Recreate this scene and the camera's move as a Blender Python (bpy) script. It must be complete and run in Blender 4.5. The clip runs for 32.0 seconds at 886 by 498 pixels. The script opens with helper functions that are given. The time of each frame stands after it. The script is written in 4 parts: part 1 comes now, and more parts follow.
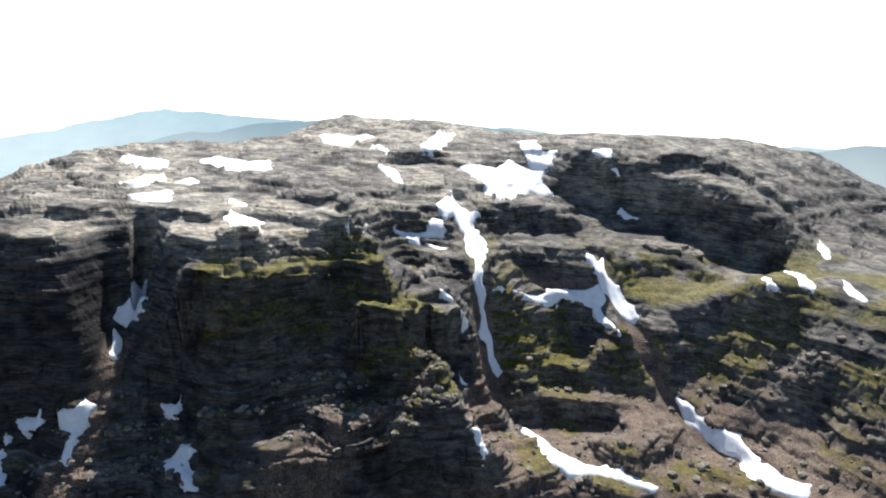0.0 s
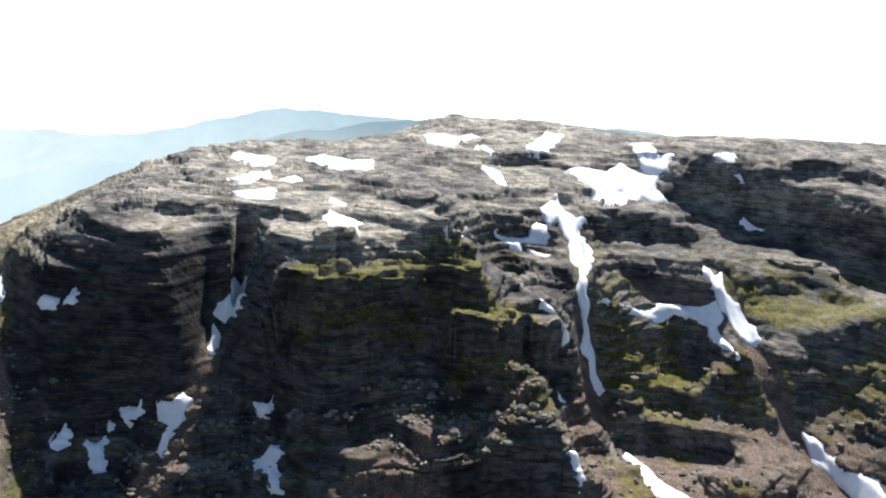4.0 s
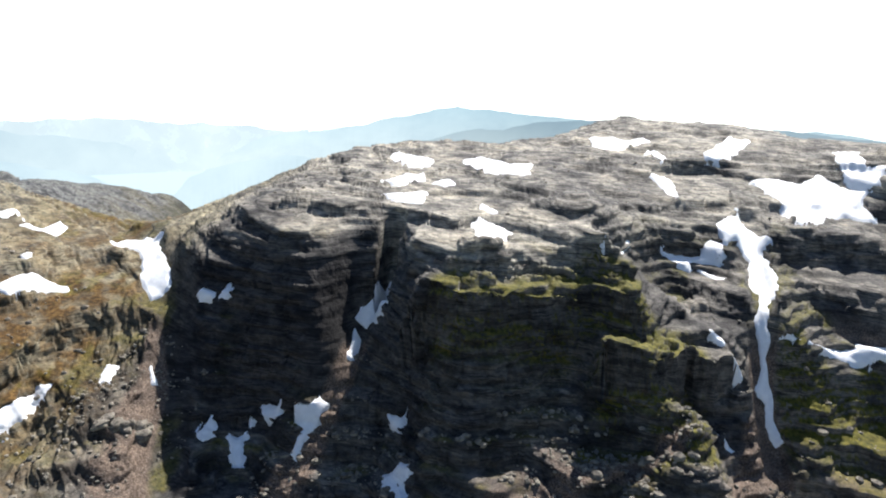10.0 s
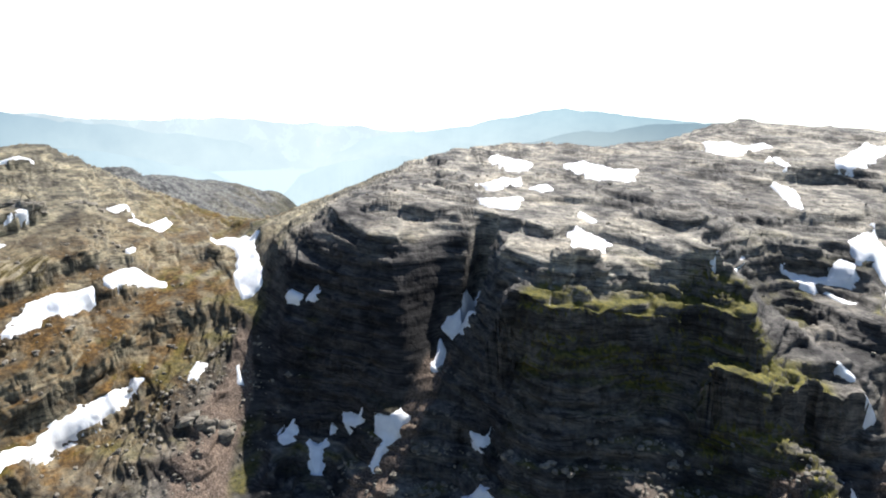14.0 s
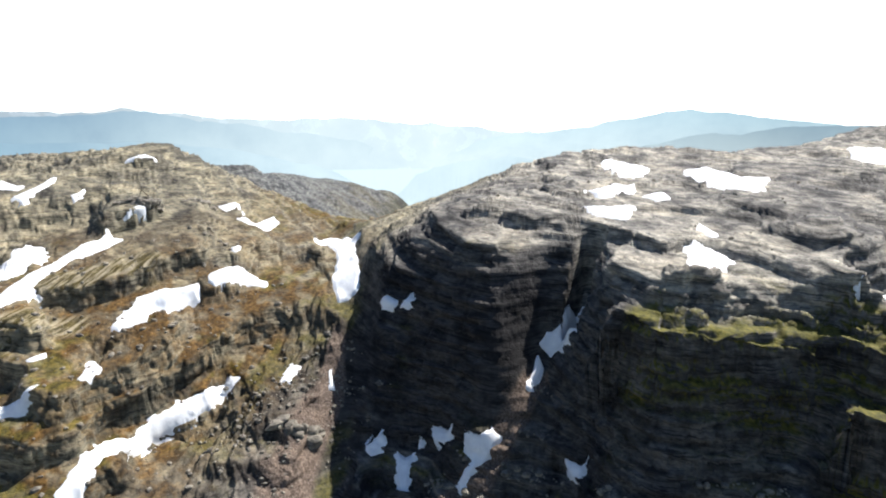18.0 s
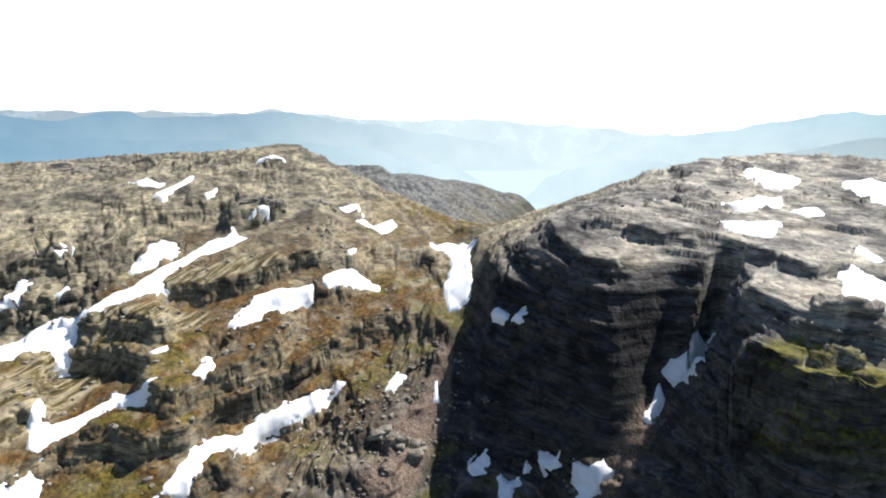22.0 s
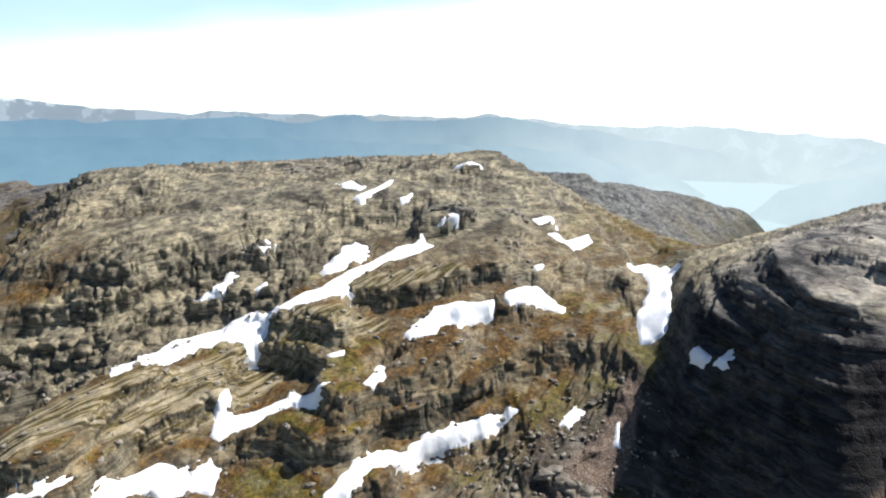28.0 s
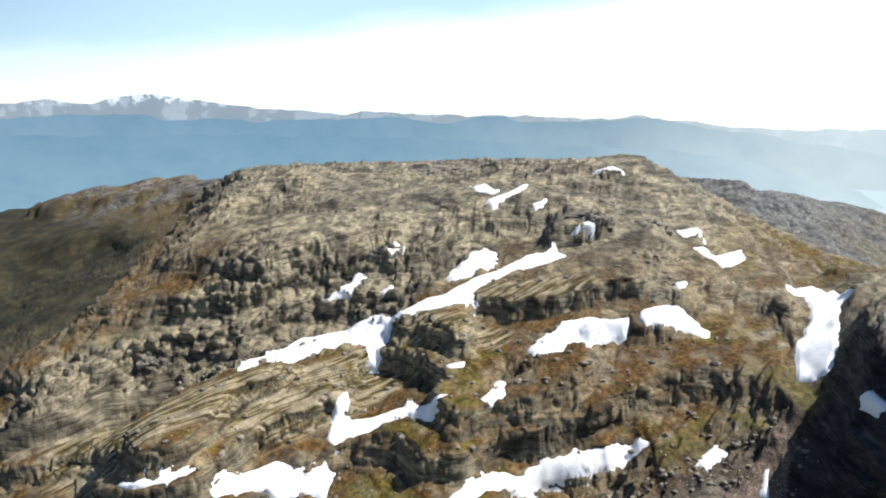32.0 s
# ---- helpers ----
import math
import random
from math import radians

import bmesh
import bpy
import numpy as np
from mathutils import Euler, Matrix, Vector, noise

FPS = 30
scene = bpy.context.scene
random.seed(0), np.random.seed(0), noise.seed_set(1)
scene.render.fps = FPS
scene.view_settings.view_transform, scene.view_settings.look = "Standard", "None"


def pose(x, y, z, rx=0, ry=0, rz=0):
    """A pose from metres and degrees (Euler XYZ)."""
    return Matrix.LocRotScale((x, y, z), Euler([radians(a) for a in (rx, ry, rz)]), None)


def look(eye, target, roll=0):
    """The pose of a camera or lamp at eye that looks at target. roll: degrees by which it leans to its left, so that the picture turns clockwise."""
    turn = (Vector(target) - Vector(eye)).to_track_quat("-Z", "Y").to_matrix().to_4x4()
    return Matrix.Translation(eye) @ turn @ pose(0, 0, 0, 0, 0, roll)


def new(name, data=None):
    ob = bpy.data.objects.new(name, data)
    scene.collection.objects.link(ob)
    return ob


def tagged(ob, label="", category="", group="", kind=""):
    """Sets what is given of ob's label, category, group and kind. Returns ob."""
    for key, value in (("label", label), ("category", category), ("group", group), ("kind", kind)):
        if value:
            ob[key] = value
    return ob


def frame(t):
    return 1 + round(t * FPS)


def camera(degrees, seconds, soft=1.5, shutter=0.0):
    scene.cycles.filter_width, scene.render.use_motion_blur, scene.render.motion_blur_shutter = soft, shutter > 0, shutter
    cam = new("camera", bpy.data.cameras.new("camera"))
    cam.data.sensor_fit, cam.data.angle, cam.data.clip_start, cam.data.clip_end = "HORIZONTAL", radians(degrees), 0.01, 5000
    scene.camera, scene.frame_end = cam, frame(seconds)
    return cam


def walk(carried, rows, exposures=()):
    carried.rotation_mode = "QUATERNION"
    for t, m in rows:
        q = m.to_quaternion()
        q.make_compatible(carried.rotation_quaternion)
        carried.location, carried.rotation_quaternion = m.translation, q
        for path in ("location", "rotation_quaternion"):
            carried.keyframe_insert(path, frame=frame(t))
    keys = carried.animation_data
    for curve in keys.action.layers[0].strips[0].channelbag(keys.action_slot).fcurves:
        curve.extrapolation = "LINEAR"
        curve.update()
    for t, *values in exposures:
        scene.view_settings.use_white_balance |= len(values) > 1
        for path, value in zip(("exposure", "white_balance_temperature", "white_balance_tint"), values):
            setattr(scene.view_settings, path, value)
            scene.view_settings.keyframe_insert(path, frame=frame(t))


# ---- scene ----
cam = camera(65.89, 32.0, soft=2.0)
PATH = [
    (0, pose(-0.00, -0.00, -0.00, 77.41, 0.04, 0.00)),
    (1, pose(0.10, 3.71, -0.27, 77.41, -0.02, 2.11)),
    (2, pose(0.32, 7.33, -0.42, 77.40, -0.03, 4.33)),
    (3, pose(0.66, 10.95, -0.49, 77.40, -0.10, 6.61)),
    (6, pose(2.01, 22.03, -0.23, 77.34, -0.10, 13.80)),
    (7, pose(2.49, 25.75, 0.02, 77.31, -0.12, 16.19)),
    (8, pose(2.53, 29.43, 0.15, 77.31, -0.17, 18.57)),
    (9, pose(2.29, 32.92, 0.25, 77.31, -0.22, 20.86)),
    (10, pose(2.07, 36.53, 0.36, 77.31, -0.21, 23.12)),
    (11, pose(1.89, 40.26, 0.43, 77.30, -0.21, 25.27)),
    (12, pose(1.39, 44.07, 0.28, 77.31, -0.17, 27.40)),
    (13, pose(0.73, 47.79, 0.08, 77.34, -0.19, 29.65)),
    (14, pose(-0.20, 51.14, 0.14, 77.37, -0.26, 31.88)),
    (17, pose(-2.99, 62.28, 0.06, 77.41, -0.19, 38.94)),
    (18, pose(-4.22, 66.00, 0.19, 77.40, -0.16, 41.54)),
    (19, pose(-5.56, 69.50, 0.31, 77.40, -0.12, 44.17)),
    (20, pose(-6.89, 73.09, 0.41, 77.43, -0.13, 46.80)),
    (21, pose(-8.26, 76.23, 0.61, 77.45, -0.11, 49.57)),
    (22, pose(-9.76, 79.28, 0.80, 77.47, -0.07, 52.49)),
    (23, pose(-11.47, 82.39, 0.86, 77.53, -0.05, 55.45)),
    (24, pose(-13.48, 85.50, 0.85, 77.59, -0.05, 58.34)),
    (25, pose(-15.94, 88.71, 0.75, 77.68, -0.07, 61.09)),
    (28, pose(-23.42, 96.94, 1.12, 77.85, -0.16, 70.17)),
    (29, pose(-26.07, 99.19, 1.27, 77.89, -0.18, 73.30)),
    (30, pose(-28.81, 101.30, 1.43, 77.88, -0.16, 76.28)),
    (31, pose(-31.97, 103.22, 1.42, 77.86, -0.12, 79.27)),
    (32, pose(-34.97, 104.74, 1.42, 77.88, -0.14, 82.08)),
]
walk(cam, PATH, [(0, 0.92), (20, 0.92), (25, 0.80), (28, 0.73), (32, 0.66)])

# ---- light ----
SUN_AZ, SUN_EL = radians(5), radians(51)   # clockwise from +y, above the horizon
world = bpy.data.worlds.new("sky")
scene.world = world
world.use_nodes = True
wn, wl = world.node_tree.nodes, world.node_tree.links
sky = wn.new("ShaderNodeTexSky")
sky.sky_type, sky.sun_disc = "NISHITA", False
sky.sun_elevation, sky.sun_rotation = SUN_EL, SUN_AZ
sky.altitude, sky.air_density, sky.dust_density, sky.ozone_density = 1000, 1.0, 0.2, 4.0
# bright haze low over the horizon, strongest towards the sun, and a bank of white cloud in it
geo = wn.new("ShaderNodeTexCoord")
split = wn.new("ShaderNodeSeparateXYZ")
wl.new(geo.outputs["Generated"], split.inputs[0])


def wmath(op, a, b=0.0, c=0.0):
    m = wn.new("ShaderNodeMath")
    m.operation = op
    for s, v in zip(m.inputs, (a, b, c)):
        if isinstance(v, bpy.types.NodeSocket):
            wl.new(v, s)
        else:
            s.default_value = v
    return m.outputs[0]


def wramp(v, a, b, lo, hi):
    m = wn.new("ShaderNodeMapRange")
    m.interpolation_type = "SMOOTHSTEP"
    wl.new(v, m.inputs[0])
    for s, q in zip(m.inputs[1:5], (a, b, lo, hi)):
        s.default_value = q
    return m.outputs[0]


towards = wmath("ADD", wmath("MULTIPLY", split.outputs[0], math.sin(radians(-10))), wmath("MULTIPLY", split.outputs[1], math.cos(radians(-10))))
glow = wramp(towards, -0.3, 0.8, 0.0, 1.0)
wispy = wn.new("ShaderNodeTexNoise")
wispy.inputs["Scale"].default_value, wispy.inputs["Detail"].default_value = 5.0, 6.0
flat = wn.new("ShaderNodeMapping")
flat.inputs["Scale"].default_value = (1, 1, 4)
wl.new(geo.outputs["Generated"], flat.inputs["Vector"])
wl.new(flat.outputs[0], wispy.inputs["Vector"])
top = wmath("ADD", wmath("MULTIPLY", glow, 0.09), wmath("MULTIPLY_ADD", wispy.outputs["Fac"], 0.05, 0.035))
rise = wmath("DIVIDE", split.outputs[2], top)
bank = wmath("MULTIPLY", wramp(rise, 0.75, 1.25, 1.0, 0.0), wramp(split.outputs[2], -0.5, -0.2, 0.0, 1.0))
haze = wn.new("ShaderNodeEmission")
haze.inputs["Color"].default_value = (0.98, 0.99, 1.0, 1)
wl.new(wmath("MULTIPLY", bank, wmath("MULTIPLY_ADD", glow, 0.36, 0.10)), haze.inputs["Strength"])
wn["Background"].inputs["Strength"].default_value = 0.062
wl.new(sky.outputs[0], wn["Background"].inputs["Color"])
veil = wn.new("ShaderNodeEmission")
veil.inputs["Color"].default_value = (0.68, 0.90, 1.0, 1)
wl.new(wmath("MULTIPLY", wramp(split.outputs[2], 0.14, 0.36, 0.35, 0.0), wramp(towards, -0.6, 0.1, 0.0, 1.0)), veil.inputs["Strength"])
low = wn.new("ShaderNodeAddShader")
wl.new(haze.outputs[0], low.inputs[0])
wl.new(veil.outputs[0], low.inputs[1])
both = wn.new("ShaderNodeAddShader")
wl.new(wn["Background"].outputs[0], both.inputs[0])
wl.new(low.outputs[0], both.inputs[1])
wl.new(both.outputs[0], wn["World Output"].inputs["Surface"])

lamp = bpy.data.lights.new("sun", "SUN")
lamp.energy, lamp.angle, lamp.color = 5.0, radians(0.6), (1.0, 0.965, 0.92)
sun = new("sun", lamp)
sun.matrix_world = look((math.sin(SUN_AZ) * math.cos(SUN_EL) * 900, math.cos(SUN_AZ) * math.cos(SUN_EL) * 900, math.sin(SUN_EL) * 900), (0, 0, 0))

# ---- materials ----
def material(name):
    m = bpy.data.materials.new(name)
    m.use_nodes = True
    t = m.node_tree
    return m, t.nodes, t.links, t.nodes["Principled BSDF"]


def noise_tex(n, l, scale, detail, coord, rough=0.55):
    t = n.new("ShaderNodeTexNoise")
    t.inputs["Scale"].default_value, t.inputs["Detail"].default_value, t.inputs["Roughness"].default_value = scale, detail, rough
    l.new(coord, t.inputs["Vector"])
    return t.outputs["Fac"]


def colours(n, l, fac, stops):
    r = n.new("ShaderNodeValToRGB")
    e = r.color_ramp.elements
    while len(e) < len(stops):
        e.new(0.5)
    for el, (p, c) in zip(e, stops):
        el.position, el.color = p, (*c, 1)
    l.new(fac, r.inputs["Fac"])
    return r.outputs["Color"]


def mixed(n, l, fac, a, b, how="MIX"):
    m = n.new("ShaderNodeMix")
    m.data_type, m.blend_type = "RGBA", how
    for sock, v in ((m.inputs[0], fac), (m.inputs[6], a), (m.inputs[7], b)):
        if isinstance(v, bpy.types.NodeSocket):
            l.new(v, sock)
        else:
            sock.default_value = v
    return m.outputs[2]


def relief(n, l, bsdf, fac, strength, distance):
    b = n.new("ShaderNodeBump")
    b.inputs["Strength"].default_value, b.inputs["Distance"].default_value = strength, distance
    l.new(fac, b.inputs["Height"])
    l.new(b.outputs["Normal"], bsdf.inputs["Normal"])


def ground_material():
    m, n, l, p = material("gneiss_and_moss")
    co = n.new("ShaderNodeTexCoord").outputs["Object"]
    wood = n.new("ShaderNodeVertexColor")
    wood.layer_name = "cover_shade_haze"
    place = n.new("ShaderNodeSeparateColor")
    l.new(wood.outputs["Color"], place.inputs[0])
    # beds: nearly level on the massif, dipping on the western hill
    dip = mixed(n, l, place.outputs[1], (0.06, -0.03, 1, 1), (0.104, -0.174, 1, 1))
    level = n.new("ShaderNodeVectorMath")
    level.operation = "DOT_PRODUCT"
    l.new(co, level.inputs[0])
    l.new(dip, level.inputs[1])
    plan = n.new("ShaderNodeSeparateXYZ")
    l.new(co, plan.inputs[0])

    def bedded(scale, detail, wide, tall):
        c = n.new("ShaderNodeCombineXYZ")
        for k, (sock, f) in enumerate(((plan.outputs[0], wide), (plan.outputs[1], wide), (level.outputs["Value"], tall))):
            m2 = n.new("ShaderNodeMath")
            m2.operation = "MULTIPLY"
            m2.inputs[1].default_value = f
            l.new(sock, m2.inputs[0])
            l.new(m2.outputs[0], c.inputs[k])
        return noise_tex(n, l, scale, detail, c.outputs[0], 0.62)

    bands = bedded(1.0, 6, 0.07, 0.36)
    seams = bedded(1.0, 3, 0.10, 1.9)
    blot = noise_tex(n, l, 0.045, 7, co, 0.6)
    fine = noise_tex(n, l, 0.6, 4, co, 0.55)
    rock = colours(n, l, bands, [(0.30, (0.040, 0.038, 0.039)), (0.45, (0.106, 0.102, 0.098)), (0.55, (0.19, 0.181, 0.168)), (0.68, (0.078, 0.076, 0.075))])
    rock = mixed(n, l, 0.85, rock, colours(n, l, seams, [(0.36, (0.22, 0.22, 0.23)), (0.46, (0.92, 0.92, 0.92)), (0.60, (1.18, 1.16, 1.12)), (0.72, (0.6, 0.6, 0.6))]), "MULTIPLY")
    stain = colours(n, l, blot, [(0.38, (0.40, 0.40, 0.42)), (0.5, (0.95, 0.94, 0.92)), (0.64, (1.2, 1.16, 1.08))])
    rock = mixed(n, l, 1.0, rock, stain, "MULTIPLY")
    rock = mixed(n, l, 0.4, rock, colours(n, l, fine, [(0.3, (0.5, 0.5, 0.5)), (0.62, (1.25, 1.22, 1.18))]), "MULTIPLY")
    att = n.new("ShaderNodeVertexColor")
    att.layer_name = "cover"
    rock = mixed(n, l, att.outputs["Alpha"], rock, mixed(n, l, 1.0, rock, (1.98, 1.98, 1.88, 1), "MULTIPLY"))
    rock = mixed(n, l, place.outputs[1], rock, mixed(n, l, 1.0, rock, (1.30, 1.25, 1.00, 1), "MULTIPLY"))
    # haze and shade painted on the hill beyond the saddle: rock darker, bluer
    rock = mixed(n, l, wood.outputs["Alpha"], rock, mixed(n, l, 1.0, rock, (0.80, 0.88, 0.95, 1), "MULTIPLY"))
    # painted shade: the north cliff's rock is multiplied down to about a third
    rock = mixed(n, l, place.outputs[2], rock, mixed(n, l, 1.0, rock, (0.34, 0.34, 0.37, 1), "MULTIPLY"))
    sep = n.new("ShaderNodeSeparateColor")
    l.new(att.outputs["Color"], sep.inputs[0])
    moss = colours(n, l, fine, [(0.25, (0.016, 0.017, 0.004)), (0.48, (0.090, 0.084, 0.009)), (0.7, (0.16, 0.135, 0.022))])
    heath = colours(n, l, fine, [(0.25, (0.016, 0.010, 0.004)), (0.45, (0.068, 0.036, 0.008)), (0.68, (0.165, 0.094, 0.027))])
    scree = colours(n, l, noise_tex(n, l, 1.6, 3, co, 0.7), [(0.3, (0.036, 0.027, 0.021)), (0.5, (0.128, 0.093, 0.071)), (0.7, (0.26, 0.21, 0.175))])
    c = mixed(n, l, sep.outputs[1], rock, scree)
    c = mixed(n, l, sep.outputs[2], c, heath)
    c = mixed(n, l, sep.outputs[0], c, moss)
    # bare slabs of the western hill: pale gneiss with thin stripes of moss and heath running down their length
    slab = n.new("ShaderNodeVertexColor")
    slab.layer_name = "slab_cover"
    turn = n.new("ShaderNodeMapping")
    turn.vector_type = "TEXTURE"
    turn.inputs["Rotation"].default_value, turn.inputs["Scale"].default_value = (0, 0, radians(115)), (16.0, 1.6, 16.0)
    l.new(co, turn.inputs["Vector"])
    striped = colours(n, l, noise_tex(n, l, 1.0, 5, turn.outputs[0], 0.6), [(0.34, (0.020, 0.015, 0.007)), (0.45, (0.085, 0.066, 0.016)), (0.53, (0.26, 0.22, 0.145)), (0.66, (0.33, 0.29, 0.21))])
    kept = n.new("ShaderNodeSeparateColor")
    l.new(slab.outputs["Color"], kept.inputs[0])
    c = mixed(n, l, kept.outputs[0], c, striped)
    mottle = noise_tex(n, l, 0.20, 4, co, 0.6)
    c = mixed(n, l, 0.8, c, colours(n, l, mottle, [(0.32, (0.42, 0.42, 0.44)), (0.5, (0.98, 0.97, 0.96)), (0.68, (1.3, 1.26, 1.2))]), "MULTIPLY")
    c = mixed(n, l, place.outputs[0], c, colours(n, l, blot, [(0.35, (0.010, 0.011, 0.006)), (0.5, (0.024, 0.023, 0.011)), (0.62, (0.050, 0.043, 0.021))]))
    l.new(c, p.inputs["Base Color"])
    p.inputs["Roughness"].default_value = 0.85
    p.inputs["Specular IOR Level"].default_value = 0.25
    joints = n.new("ShaderNodeTexVoronoi")
    joints.feature = "DISTANCE_TO_EDGE"
    joints.inputs["Scale"].default_value = 0.42
    bent = mixed(n, l, 0.25, co, noise_tex(n, l, 0.5, 2, co), "ADD")
    l.new(bent, joints.inputs["Vector"])
    crack = n.new("ShaderNodeMapRange")
    crack.inputs[2].default_value = 0.10
    l.new(joints.outputs["Distance"], crack.inputs[0])
    h = mixed(n, l, 0.45, fine, seams)
    h = mixed(n, l, 0.22, h, crack.outputs[0])
    relief(n, l, p, h, 0.7, 0.5)
    return m


def snow_material():
    m, n, l, p = material("old_snow")
    co = n.new("ShaderNodeTexCoord").outputs["Object"]
    l.new(colours(n, l, noise_tex(n, l, 0.35, 6, co), [(0.3, (0.80, 0.81, 0.83)), (0.6, (0.91, 0.92, 0.93))]), p.inputs["Base Color"])
    p.inputs["Roughness"].default_value = 0.6
    relief(n, l, p, noise_tex(n, l, 0.6, 3, co), 0.3, 0.4)
    return m


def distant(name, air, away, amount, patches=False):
    """Far land seen through kilometres of bright air, painted as a glow: pale towards the sun and low down, bluer away
    from it.
    """
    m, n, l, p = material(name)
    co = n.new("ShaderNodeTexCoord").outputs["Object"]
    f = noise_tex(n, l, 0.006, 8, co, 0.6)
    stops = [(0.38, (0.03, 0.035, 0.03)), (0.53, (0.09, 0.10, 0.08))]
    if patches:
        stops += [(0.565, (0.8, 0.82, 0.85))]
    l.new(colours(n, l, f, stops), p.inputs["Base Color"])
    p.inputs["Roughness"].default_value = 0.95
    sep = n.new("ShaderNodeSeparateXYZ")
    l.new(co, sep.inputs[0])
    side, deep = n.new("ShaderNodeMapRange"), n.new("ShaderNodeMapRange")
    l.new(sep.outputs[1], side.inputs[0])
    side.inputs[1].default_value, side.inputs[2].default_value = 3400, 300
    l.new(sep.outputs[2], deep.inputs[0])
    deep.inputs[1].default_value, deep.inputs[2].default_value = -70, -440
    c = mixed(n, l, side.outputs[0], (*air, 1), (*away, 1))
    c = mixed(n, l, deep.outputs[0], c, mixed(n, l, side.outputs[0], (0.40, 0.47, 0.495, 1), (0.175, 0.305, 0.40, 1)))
    # the haze glow is brightest down the fjord
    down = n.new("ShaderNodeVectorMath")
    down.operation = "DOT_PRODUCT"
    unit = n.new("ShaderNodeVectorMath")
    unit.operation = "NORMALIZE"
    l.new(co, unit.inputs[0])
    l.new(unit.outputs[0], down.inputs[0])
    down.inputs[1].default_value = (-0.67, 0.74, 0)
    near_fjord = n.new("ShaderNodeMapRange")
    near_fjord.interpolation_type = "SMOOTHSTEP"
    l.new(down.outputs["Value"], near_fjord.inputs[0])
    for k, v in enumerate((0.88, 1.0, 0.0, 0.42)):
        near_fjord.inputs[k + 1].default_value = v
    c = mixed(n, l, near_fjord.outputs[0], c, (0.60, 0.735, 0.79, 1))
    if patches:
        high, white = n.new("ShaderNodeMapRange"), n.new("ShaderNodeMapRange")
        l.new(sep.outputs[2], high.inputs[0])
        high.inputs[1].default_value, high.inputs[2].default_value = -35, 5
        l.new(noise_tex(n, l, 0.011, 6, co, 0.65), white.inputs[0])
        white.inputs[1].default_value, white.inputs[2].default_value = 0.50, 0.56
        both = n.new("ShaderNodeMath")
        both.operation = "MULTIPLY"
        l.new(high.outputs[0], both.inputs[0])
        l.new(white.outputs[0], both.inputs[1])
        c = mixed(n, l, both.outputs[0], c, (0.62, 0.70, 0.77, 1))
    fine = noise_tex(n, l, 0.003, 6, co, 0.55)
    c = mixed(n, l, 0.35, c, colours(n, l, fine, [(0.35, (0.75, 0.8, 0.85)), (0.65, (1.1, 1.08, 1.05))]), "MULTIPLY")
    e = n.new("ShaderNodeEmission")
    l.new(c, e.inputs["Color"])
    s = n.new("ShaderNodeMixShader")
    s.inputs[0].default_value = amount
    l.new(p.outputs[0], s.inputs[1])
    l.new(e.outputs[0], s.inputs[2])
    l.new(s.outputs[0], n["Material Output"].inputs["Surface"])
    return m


M_GROUND, M_SNOW = ground_material(), snow_material()
